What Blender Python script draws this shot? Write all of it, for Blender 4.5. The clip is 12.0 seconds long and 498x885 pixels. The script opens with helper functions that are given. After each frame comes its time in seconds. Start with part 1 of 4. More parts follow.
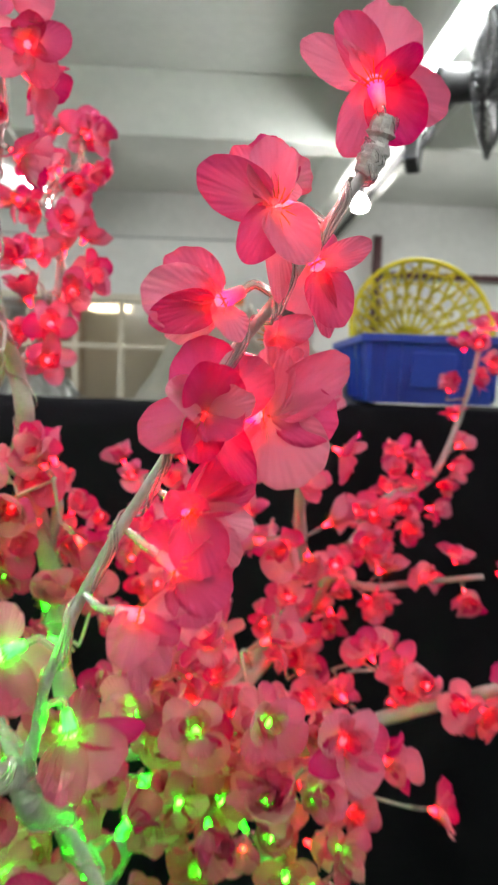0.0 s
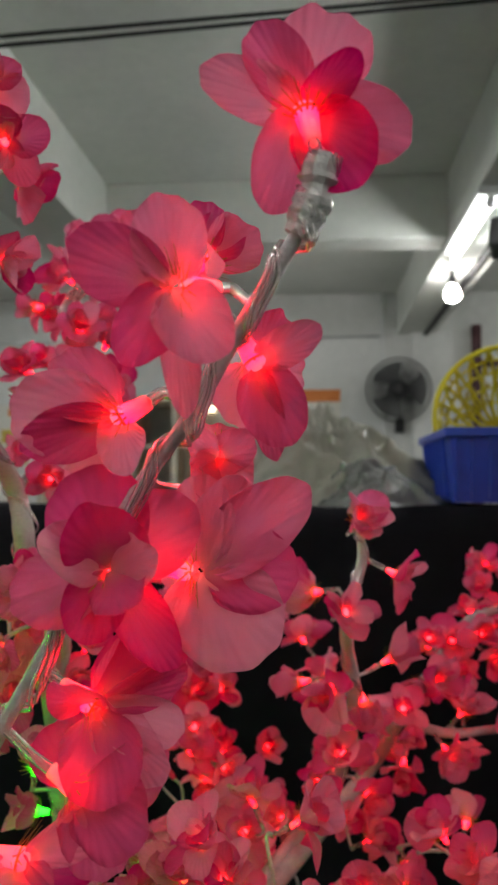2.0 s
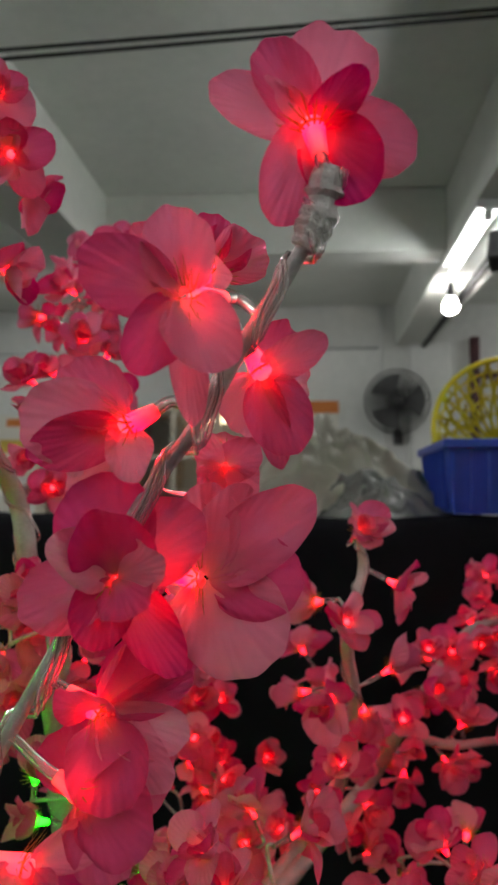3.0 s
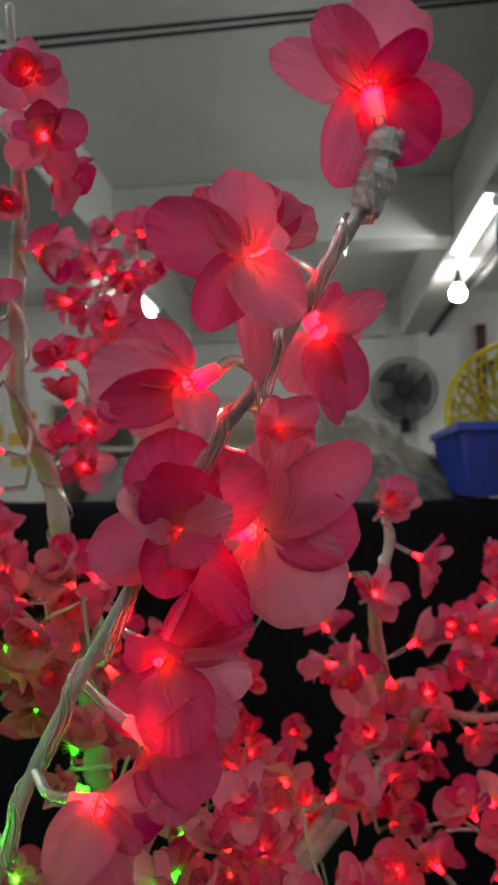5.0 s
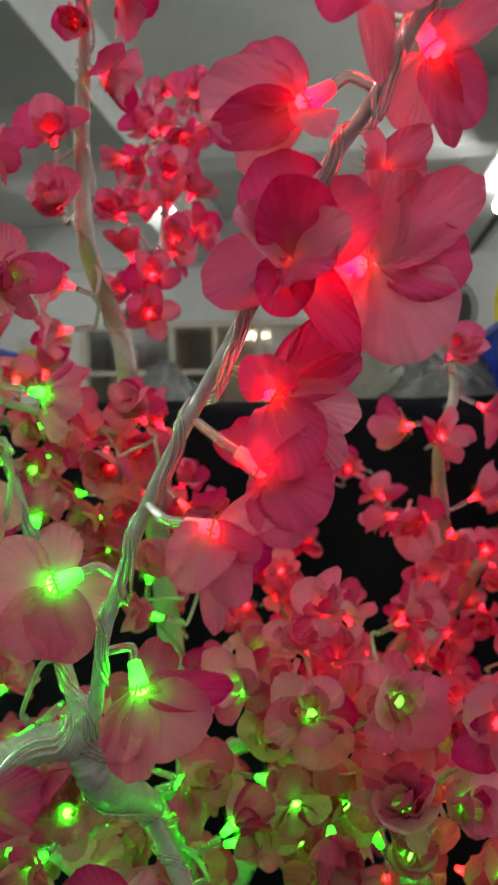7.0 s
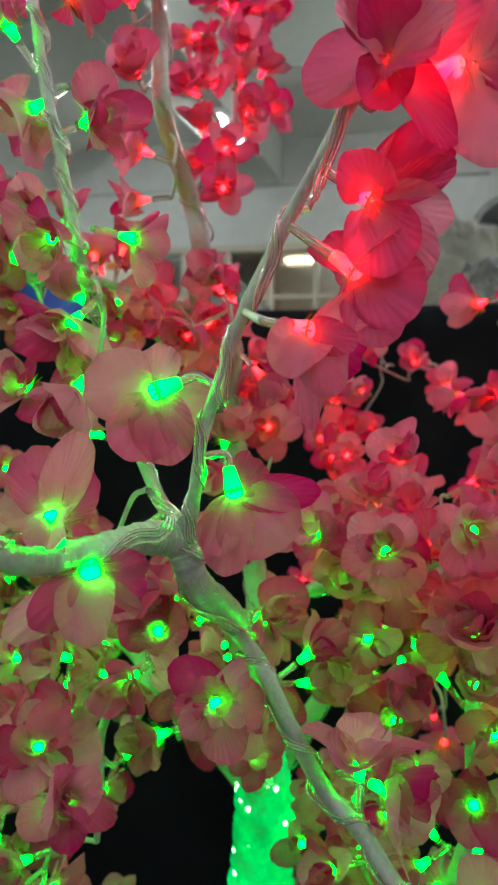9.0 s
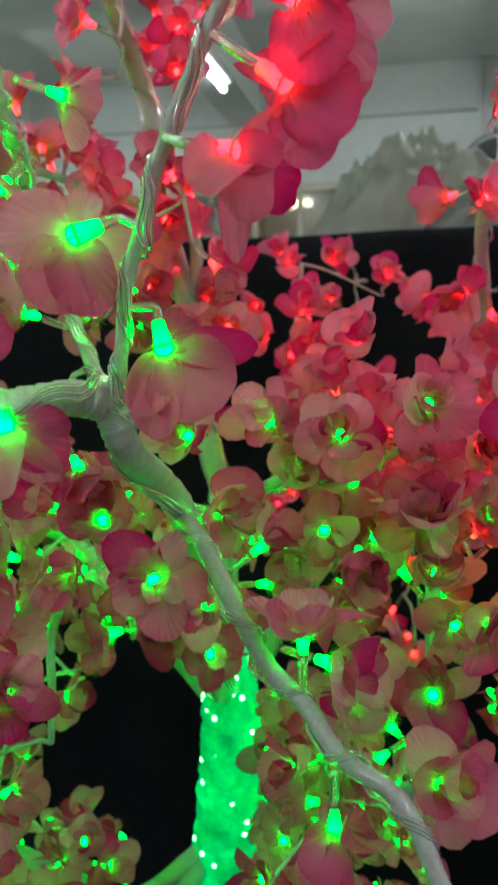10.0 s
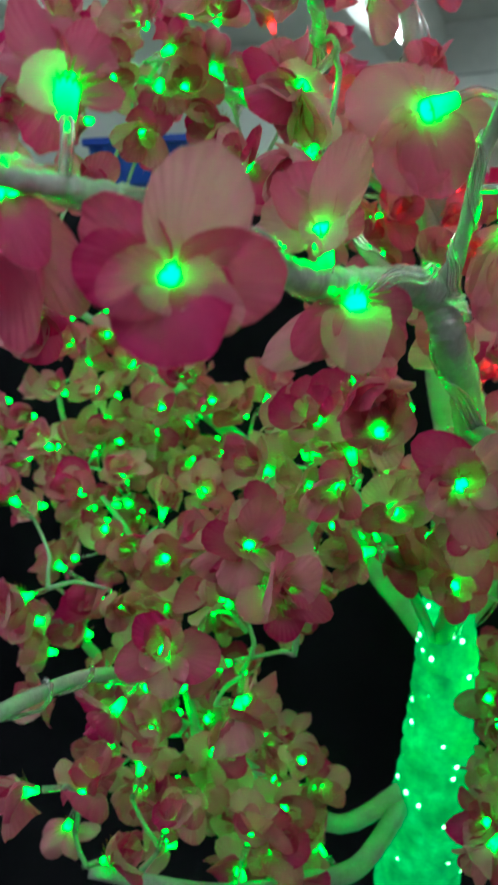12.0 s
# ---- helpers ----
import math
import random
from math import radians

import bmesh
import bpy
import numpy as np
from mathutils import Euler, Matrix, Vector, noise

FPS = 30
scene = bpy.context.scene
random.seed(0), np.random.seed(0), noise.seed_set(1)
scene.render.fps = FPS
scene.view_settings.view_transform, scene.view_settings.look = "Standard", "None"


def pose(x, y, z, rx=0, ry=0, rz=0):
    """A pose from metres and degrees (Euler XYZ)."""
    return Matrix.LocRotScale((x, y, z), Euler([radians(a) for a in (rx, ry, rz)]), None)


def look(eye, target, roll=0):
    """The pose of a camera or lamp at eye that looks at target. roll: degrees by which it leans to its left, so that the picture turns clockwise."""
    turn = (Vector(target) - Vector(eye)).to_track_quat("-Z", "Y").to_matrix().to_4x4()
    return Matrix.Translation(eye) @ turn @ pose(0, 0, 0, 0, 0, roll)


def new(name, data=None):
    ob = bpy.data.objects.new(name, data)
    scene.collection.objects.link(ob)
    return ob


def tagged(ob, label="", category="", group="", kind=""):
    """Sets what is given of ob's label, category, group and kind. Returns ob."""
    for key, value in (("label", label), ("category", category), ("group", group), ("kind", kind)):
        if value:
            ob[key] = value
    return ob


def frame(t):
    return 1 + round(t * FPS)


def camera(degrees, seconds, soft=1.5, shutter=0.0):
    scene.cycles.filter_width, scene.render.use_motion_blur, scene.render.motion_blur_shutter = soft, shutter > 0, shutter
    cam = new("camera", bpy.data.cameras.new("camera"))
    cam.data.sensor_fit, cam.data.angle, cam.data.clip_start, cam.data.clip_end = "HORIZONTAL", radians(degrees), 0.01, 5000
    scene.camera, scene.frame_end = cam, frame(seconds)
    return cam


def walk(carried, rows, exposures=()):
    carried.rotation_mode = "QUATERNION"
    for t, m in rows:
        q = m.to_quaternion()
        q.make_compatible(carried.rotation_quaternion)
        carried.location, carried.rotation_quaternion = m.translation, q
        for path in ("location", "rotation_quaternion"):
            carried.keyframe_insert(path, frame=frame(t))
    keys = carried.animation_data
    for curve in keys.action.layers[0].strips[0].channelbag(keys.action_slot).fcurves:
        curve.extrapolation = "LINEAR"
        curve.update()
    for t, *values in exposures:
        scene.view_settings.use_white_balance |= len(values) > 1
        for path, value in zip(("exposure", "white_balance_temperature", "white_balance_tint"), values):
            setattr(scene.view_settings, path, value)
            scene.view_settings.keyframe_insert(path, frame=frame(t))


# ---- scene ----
cam = camera(37.0, 12.0, soft=2.0, shutter=0.4)
PATH = [
    (0, (0.047, 0.029, 1.387), (-0.017, 2.021, 1.231), 1.8),
    (0.5, (0.087, 0.114, 1.397), (-0.185, 2.094, 1.325), 1.0),
    (1, (0.098, 0.127, 1.402), (-0.23, 2.1, 1.407), 0.1),
    (1.5, (0.101, 0.131, 1.4), (-0.257, 2.098, 1.465), 0.0),
    (2, (0.103, 0.127, 1.403), (-0.251, 2.094, 1.497), 0.1),
    (2.5, (0.101, 0.126, 1.403), (-0.244, 2.093, 1.515), 0.2),
    (3, (0.101, 0.124, 1.402), (-0.248, 2.09, 1.526), 0.3),
    (3.5, (0.097, 0.116, 1.4), (-0.273, 2.077, 1.53), 0.0),
    (3.7, (0.097, 0.113, 1.4), (-0.275, 2.074, 1.527), -0.1),
    (5.3, (0.081, 0.112, 1.383), (-0.281, 2.078, 1.468), -0.4),
    (5.5, (0.078, 0.114, 1.377), (-0.287, 2.08, 1.446), -0.5),
    (6, (0.068, 0.115, 1.358), (-0.306, 2.08, 1.384), -0.4),
    (6.5, (0.062, 0.111, 1.339), (-0.34, 2.07, 1.316), -0.6),
    (7, (0.059, 0.106, 1.323), (-0.387, 2.054, 1.245), -0.5),
    (7.2, (0.058, 0.102, 1.319), (-0.408, 2.044, 1.217), -0.3),
    (8.8, (0.053, 0.085, 1.282), (-0.52, 1.985, 1.038), -0.5),
    (9, (0.049, 0.084, 1.278), (-0.531, 1.98, 1.02), -0.4),
    (9.5, (0.051, 0.092, 1.263), (-0.528, 1.98, 0.951), -0.7),
    (10, (0.065, 0.105, 1.237), (-0.483, 1.99, 0.853), -1.0),
    (10.5, (0.054, 0.103, 1.23), (-0.509, 1.97, 0.786), -0.5),
    (11, (0.024, 0.09, 1.23), (-0.699, 1.901, 0.786), -0.2),
    (11.5, (0.007, 0.084, 1.231), (-0.843, 1.841, 0.794), -0.2),
    (12, (-0.001, 0.081, 1.208), (-0.895, 1.809, 0.742), -0.1),
]
EXPOSURES = [(0, 1.4, 6500, 10), (0.5, 1.2, 6500, 10), (1.0, 0.9, 6500, 10), (1.5, 0.65, 6500, 10), (2.5, 0.35, 6500, 10), (3.7, 0.1, 6500, 11), (5.5, 0.1, 6500, 13),
             (6.5, 0.35, 6500, 13), (7.2, 0.55, 6500, 10), (8.8, 0.8, 6250, 7), (9.5, 0.75, 6050, 3), (10.5, 0.75, 5850, -2), (11, 0.72, 5750, -4), (12, 0.55, 5650, -6)]
walk(cam, [(t, look(eye, target, roll)) for t, eye, target, roll in PATH], EXPOSURES)
cam.data.dof.use_dof = True
cam.data.dof.focus_distance = 0.30
cam.data.dof.aperture_fstop = 24.0

# ---- world: a closed hall, only a faint glow beyond it ----
world = bpy.data.worlds.new("hall_air")
scene.world = world
world.use_nodes = True
world.node_tree.nodes["Background"].inputs[0].default_value = (0.75, 0.85, 1.0, 1)
world.node_tree.nodes["Background"].inputs[1].default_value = 0.05

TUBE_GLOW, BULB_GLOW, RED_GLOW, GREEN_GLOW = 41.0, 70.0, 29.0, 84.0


# ---- materials ----
def material(name):
    m = bpy.data.materials.new(name)
    m.use_nodes = True
    nt = m.node_tree
    return m, nt, nt.nodes["Principled BSDF"]


def link(nt, a, b):
    nt.links.new(a, b)


def node(nt, kind, **values):
    n = nt.nodes.new(kind)
    for key, v in values.items():
        n.inputs[key].default_value = v
    return n


def ramp(nt, fac, stops):
    r = nt.nodes.new("ShaderNodeValToRGB")
    e = r.color_ramp.elements
    while len(e) < len(stops):
        e.new(0.5)
    for el, (pos, col) in zip(e, stops):
        el.position, el.color = pos, (*col, 1)
    link(nt, fac, r.inputs[0])
    return r.outputs[0]


def noise_tex(nt, scale, detail=4.0, rough=0.6, coord="Object"):
    tc = nt.nodes.new("ShaderNodeTexCoord")
    n = node(nt, "ShaderNodeTexNoise", Scale=scale, Detail=detail, Roughness=rough)
    link(nt, tc.outputs[coord], n.inputs["Vector"])
    return n.outputs[0]


def bump(nt, height, bsdf, strength=0.3, distance=0.002):
    b = node(nt, "ShaderNodeBump", Strength=strength, Distance=distance)
    link(nt, height, b.inputs["Height"])
    link(nt, b.outputs[0], bsdf.inputs["Normal"])


def surface(name, dark, light, scale, rough=0.7, metal=0.0, bumps=0.3, distance=0.002, fine=8.0):
    """A plain two-scale surface: blotches between two colours, and a fine relief."""
    m, nt, b = material(name)
    big = noise_tex(nt, scale)
    small = noise_tex(nt, scale * fine)
    mix = node(nt, "ShaderNodeMath")
    mix.operation = "MULTIPLY_ADD"
    link(nt, small, mix.inputs[0])
    mix.inputs[1].default_value = 0.35
    half = node(nt, "ShaderNodeMath")
    half.operation = "MULTIPLY"
    link(nt, big, half.inputs[0])
    half.inputs[1].default_value = 0.65
    link(nt, half.outputs[0], mix.inputs[2])
    link(nt, ramp(nt, mix.outputs[0], [(0.3, dark), (0.68, light)]), b.inputs["Base Color"])
    b.inputs["Roughness"].default_value = rough
    b.inputs["Metallic"].default_value = metal
    if bumps:
        bump(nt, small, b, bumps, distance)
    return m


def petal_material():
    """Pink woven fabric: pale at the root, deep pink to the rim, lets light through."""
    m, nt, b = material("petal_fabric")
    uv = nt.nodes.new("ShaderNodeUVMap")
    sep = nt.nodes.new("ShaderNodeSeparateXYZ")
    link(nt, uv.outputs[0], sep.inputs[0])
    info = nt.nodes.new("ShaderNodeObjectInfo")
    blot = noise_tex(nt, 90.0, 3.0)
    add = node(nt, "ShaderNodeMath")
    add.operation = "MULTIPLY_ADD"
    link(nt, blot, add.inputs[0])
    add.inputs[1].default_value = 0.34
    scale_v = node(nt, "ShaderNodeMath")
    scale_v.operation = "MULTIPLY"
    scale_v.inputs[1].default_value = 0.72
    link(nt, sep.outputs[1], scale_v.inputs[0])
    link(nt, scale_v.outputs[0], add.inputs[2])
    base = ramp(nt, add.outputs[0], [(0.14, (0.83, 0.38, 0.33)), (0.30, (0.82, 0.23, 0.33)), (0.50, (0.80, 0.13, 0.32)),
                                     (0.76, (0.78, 0.092, 0.27)), (0.96, (0.68, 0.050, 0.18))])
    hsv = node(nt, "ShaderNodeHueSaturation")
    geo = nt.nodes.new("ShaderNodeNewGeometry")
    both_ways = node(nt, "ShaderNodeMath")
    link(nt, info.outputs["Random"], both_ways.inputs[0])
    link(nt, geo.outputs["Random Per Island"], both_ways.inputs[1])
    chance = node(nt, "ShaderNodeMath")
    chance.operation = "FRACT"
    link(nt, both_ways.outputs[0], chance.inputs[0])
    for lo, hi, socket in ((0.88, 1.10, "Value"), (1.12, 0.74, "Saturation")):
        vary = node(nt, "ShaderNodeMapRange")
        link(nt, chance.outputs[0], vary.inputs[0])
        vary.inputs[3].default_value, vary.inputs[4].default_value = lo, hi
        link(nt, vary.outputs[0], hsv.inputs[socket])
    link(nt, base, hsv.inputs["Color"])
    # pressed pleats that run from root to rim, and the weave
    pleat = node(nt, "ShaderNodeTexWave", Scale=5.5, Distortion=2.5, Detail=2.0)
    stretch = nt.nodes.new("ShaderNodeMapping")
    stretch.inputs["Scale"].default_value = (1.0, 0.06, 1.0)
    link(nt, uv.outputs[0], stretch.inputs[0])
    link(nt, stretch.outputs[0], pleat.inputs[0])
    weave = noise_tex(nt, 1600.0, 2.0)
    both = node(nt, "ShaderNodeMath")
    both.operation = "MULTIPLY_ADD"
    link(nt, weave, both.inputs[0])
    both.inputs[1].default_value = 0.35
    rise = node(nt, "ShaderNodeMath")
    rise.operation = "MULTIPLY"
    rim = node(nt, "ShaderNodeMath")
    rim.operation = "POWER"
    link(nt, sep.outputs[1], rim.inputs[0])
    rim.inputs[1].default_value = 3.5
    link(nt, pleat.outputs[1], rise.inputs[0])
    link(nt, rim.outputs[0], rise.inputs[1])
    link(nt, rise.outputs[0], both.inputs[2])
    bm = node(nt, "ShaderNodeBump", Strength=0.42, Distance=0.0009)
    link(nt, both.outputs[0], bm.inputs["Height"])
    b.inputs["Roughness"].default_value = 0.55
    b.inputs["Specular IOR Level"].default_value = 0.25
    b.inputs["Sheen Weight"].default_value = 0.15
    link(nt, hsv.outputs[0], b.inputs["Base Color"])
    link(nt, bm.outputs[0], b.inputs["Normal"])
    tr = node(nt, "ShaderNodeBsdfTranslucent")
    link(nt, hsv.outputs[0], tr.inputs[0])
    link(nt, bm.outputs[0], tr.inputs["Normal"])
    mix = node(nt, "ShaderNodeMixShader")
    mix.inputs[0].default_value = 0.52
    link(nt, b.outputs[0], mix.inputs[1])
    link(nt, tr.outputs[0], mix.inputs[2])
    link(nt, mix.outputs[0], nt.nodes["Material Output"].inputs[0])
    return m


def led_material(name, cap, glow, strength):
    """A frosted cap that glows from the diode inside it: hotter along its core."""
    m, nt, b = material(name)
    tc = nt.nodes.new("ShaderNodeTexCoord")
    sep = nt.nodes.new("ShaderNodeSeparateXYZ")
    link(nt, tc.outputs["UV"], sep.inputs[0])
    heat = ramp(nt, sep.outputs[1], [(0.0, (0.03, 0.03, 0.03)), (0.35, (0.22, 0.22, 0.22)), (0.7, (0.52, 0.52, 0.52)), (0.95, (0.62, 0.62, 0.62))])
    tint = ramp(nt, sep.outputs[1], [(0.0, glow), (0.72, glow), (1.0, cap)])
    mul = node(nt, "ShaderNodeMath")
    mul.operation = "MULTIPLY"
    link(nt, heat, mul.inputs[0])
    mul.inputs[1].default_value = strength
    link(nt, mul.outputs[0], b.inputs["Emission Strength"])
    link(nt, tint, b.inputs["Emission Color"])
    b.inputs["Base Color"].default_value = (0.45, 0.38, 0.36, 1)
    b.inputs["Roughness"].default_value = 0.35
    return m


def clear_plastic(name, tint, rough=0.08, ior=1.4):
    m, nt, b = material(name)
    b.inputs["Base Color"].default_value = (*tint, 1)
    b.inputs["Transmission Weight"].default_value = 0.88
    b.inputs["Roughness"].default_value = rough
    b.inputs["IOR"].default_value = ior
    bump(nt, noise_tex(nt, 220.0), b, 0.3, 0.0006)
    return m


def glow_material(name, colour, strength):
    m, nt, b = material(name)
    b.inputs["Base Color"].default_value = (0.9, 0.9, 0.9, 1)
    b.inputs["Emission Color"].default_value = (*colour, 1)
    b.inputs["Emission Strength"].default_value = strength
    return m


PETAL = petal_material()
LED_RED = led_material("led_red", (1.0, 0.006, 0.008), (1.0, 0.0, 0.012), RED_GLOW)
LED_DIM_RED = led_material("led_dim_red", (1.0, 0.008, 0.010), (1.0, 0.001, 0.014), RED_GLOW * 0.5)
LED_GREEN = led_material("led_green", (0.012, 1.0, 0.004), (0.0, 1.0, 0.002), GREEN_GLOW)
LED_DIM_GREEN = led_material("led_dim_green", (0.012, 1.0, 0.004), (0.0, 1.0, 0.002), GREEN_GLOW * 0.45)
LED_TRUNK = led_material("led_trunk", (0.30, 1.0, 0.26), (0.06, 1.0, 0.08), 11.0)
STAMEN = surface("stamen_print", (0.30, 0.16, 0.02), (0.55, 0.33, 0.04), 200.0)
TAPE = surface("white_tape", (0.28, 0.255, 0.25), (0.45, 0.415, 0.405), 60.0, rough=0.35, bumps=0.5, distance=0.0012)
for film in (TAPE,):
    film.node_tree.nodes["Principled BSDF"].inputs["Coat Weight"].default_value = 0.9
    film.node_tree.nodes["Principled BSDF"].inputs["Subsurface Weight"].default_value = 0.6
    film.node_tree.nodes["Principled BSDF"].inputs["Subsurface Radius"].default_value = (0.008, 0.008, 0.008)
    film.node_tree.nodes["Principled BSDF"].inputs["Subsurface Scale"].default_value = 1.0
    film.node_tree.nodes["Principled BSDF"].inputs["Coat Roughness"].default_value = 0.12
SHINY_TAPE = surface("shiny_white_tape", (0.42, 0.41, 0.39), (0.60, 0.58, 0.56), 90.0, rough=0.22, bumps=0.6, distance=0.002)
WIRE = clear_plastic("clear_wire", (0.92, 0.88, 0.86))
STEM = clear_plastic("clear_stem", (0.95, 0.9, 0.88), rough=0.18)
CEILING = surface("limewashed_ceiling", (0.60, 0.62, 0.58), (0.74, 0.75, 0.71), 1.6, rough=0.9, bumps=0.15, distance=0.004, fine=14)
WALL = surface("white_wall_paint", (0.66, 0.67, 0.65), (0.80, 0.80, 0.78), 1.2, rough=0.85, bumps=0.15, distance=0.004, fine=16)
FLOOR = surface("worn_concrete", (0.18, 0.18, 0.17), (0.32, 0.31, 0.29), 2.0, rough=0.6, fine=20)
CLOTH = surface("black_cloth", (0.004, 0.004, 0.006), (0.010, 0.009, 0.012), 6.0, rough=0.95, bumps=0.4, distance=0.003, fine=40)
BLUE = surface("blue_plastic", (0.012, 0.045, 0.38), (0.022, 0.07, 0.50), 12.0, rough=0.42, bumps=0.12)
CLOTH.node_tree.nodes["Principled BSDF"].inputs["Specular IOR Level"].default_value = 0.08
YELLOW = surface("yellow_plastic", (0.62, 0.50, 0.01), (0.82, 0.70, 0.02), 25.0, rough=0.4, bumps=0.1)
OCHRE_PLASTIC = surface("aged_yellow_plastic", (0.42, 0.31, 0.015), (0.62, 0.48, 0.02), 30.0, rough=0.45, bumps=0.1)
BLACK_METAL = surface("black_enamel", (0.012, 0.012, 0.013), (0.035, 0.035, 0.037), 30.0, rough=0.45, metal=0.2)
SMOKE = surface("smoke_grey_plastic", (0.10, 0.10, 0.10), (0.17, 0.17, 0.17), 10.0, rough=0.4, bumps=0.0)
GREY_METAL = surface("grey_steel", (0.35, 0.36, 0.36), (0.55, 0.56, 0.56), 20.0, rough=0.45, metal=0.4)
RUST_PIPE = surface("red_brown_pipe", (0.06, 0.022, 0.028), (0.12, 0.045, 0.05), 14.0, rough=0.6)
RUBBER = surface("black_cable", (0.012, 0.012, 0.012), (0.04, 0.04, 0.04), 40.0, rough=0.6)
WHITE_ENAMEL = surface("white_enamel", (0.70, 0.71, 0.70), (0.80, 0.81, 0.80), 8.0, rough=0.35, bumps=0.05)
CREAM = surface("cream_frame_paint", (0.55, 0.50, 0.40), (0.68, 0.63, 0.52), 9.0, rough=0.6)
WOOD = surface("warm_wood", (0.26, 0.14, 0.06), (0.42, 0.25, 0.12), 7.0, rough=0.55)
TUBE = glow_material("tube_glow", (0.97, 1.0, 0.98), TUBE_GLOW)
BULB = glow_material("bulb_glow", (1.0, 0.97, 0.93), BULB_GLOW)
WARM = glow_material("warm_lamp_glow", (1.0, 0.78, 0.48), 5.0)
PAPER = surface("poster_paper", (0.70, 0.68, 0.60), (0.80, 0.78, 0.72), 5.0, rough=0.6, bumps=0.05)
ORANGE = surface("orange_print", (0.60, 0.16, 0.03), (0.72, 0.24, 0.05), 12.0, rough=0.6, bumps=0.0)
OCHRE = surface("ochre_print", (0.55, 0.40, 0.06), (0.66, 0.52, 0.10), 12.0, rough=0.6, bumps=0.0)


def bag_material(name, tint, through_part):
    m, nt, b = material(name)
    link(nt, ramp(nt, noise_tex(nt, 9.0, 6.0), [(0.3, tuple(c * 0.6 for c in tint)), (0.7, tint)]), b.inputs["Base Color"])
    b.inputs["Roughness"].default_value = 0.34
    b.inputs["Transmission Weight"].default_value = through_part
    bump(nt, noise_tex(nt, 18.0, 3.0, 0.5), b, 0.45, 0.012)
    return m


BAG = bag_material("clear_bag_film", (0.60, 0.57, 0.47), 0.5)
GREY_BAG = bag_material("grey_bag_film", (0.20, 0.20, 0.19), 0.1)
PANE, nt_, b_ = material("window_pane")
b_.inputs["Base Color"].default_value = (0.9, 0.93, 0.92, 1)
b_.inputs["Transmission Weight"].default_value = 1.0
b_.inputs["Roughness"].default_value = 0.14
bump(nt_, noise_tex(nt_, 3.0), b_, 0.05, 0.002)


# ---- mesh helpers ----
def mesh_of(name, verts, faces, mat, smooth=False):
    me = bpy.data.meshes.new(name)
    me.from_pydata([tuple(v) for v in verts], [], faces)
    me.materials.append(mat)
    if smooth:
        me.polygons.foreach_set("use_smooth", [True] * len(me.polygons))
    me.update()
    return me


def child(name, me, parent, m=None, label=""):
    ob = new(name, me)
    ob.parent = parent
    if m is not None:
        ob.matrix_basis = m
    if label:
        ob["label"] = label
    return ob


def data_of(name, bm, mat, smooth=False):
    me = bpy.data.meshes.new(name)
    bmesh.ops.recalc_face_normals(bm, faces=bm.faces)
    bm.to_mesh(me)
    bm.free()
    me.materials.append(mat)
    if smooth:
        me.polygons.foreach_set("use_smooth", [True] * len(me.polygons))
    return me


def part(name, bm, mat, parent, label="", smooth=False, m=None):
    return child(name, data_of(name, bm, mat, smooth), parent, m, label)


def box(bm, lo, hi, bevel=0.0, m=None):
    """A box from corner to corner, its edges rounded by bevel."""
    lo, hi = Vector(lo), Vector(hi)
    made = bmesh.ops.create_cube(bm, size=1.0)["verts"]
    bmesh.ops.scale(bm, vec=hi - lo, verts=made)
    bmesh.ops.translate(bm, vec=(lo + hi) / 2, verts=made)
    if bevel:
        edges = list({e for v in made for e in v.link_edges})
        made = list({v for f in bmesh.ops.bevel(bm, geom=edges, offset=bevel, segments=2, affect="EDGES", profile=0.5)["faces"] for v in f.verts})
    if m is not None:
        bmesh.ops.transform(bm, matrix=m, verts=made)
    return bm


def slab(lo, hi, bevel=0.0):
    return box(bmesh.new(), lo, hi, bevel)


def spline(points, per=6):
    """Points along a smooth line through the given ones."""
    p = [Vector(q) for q in points]
    p = [p[0] * 2 - p[1]] + p + [p[-1] * 2 - p[-2]]
    out = []
    for a, b, c, d in zip(p, p[1:], p[2:], p[3:]):
        for i in range(per):
            t = i / per
            out.append(0.5 * (2 * b + (c - a) * t + (2 * a - 5 * b + 4 * c - d) * t * t + (3 * b - a - 3 * c + d) * t ** 3))
    out.append(p[-2])
    return out


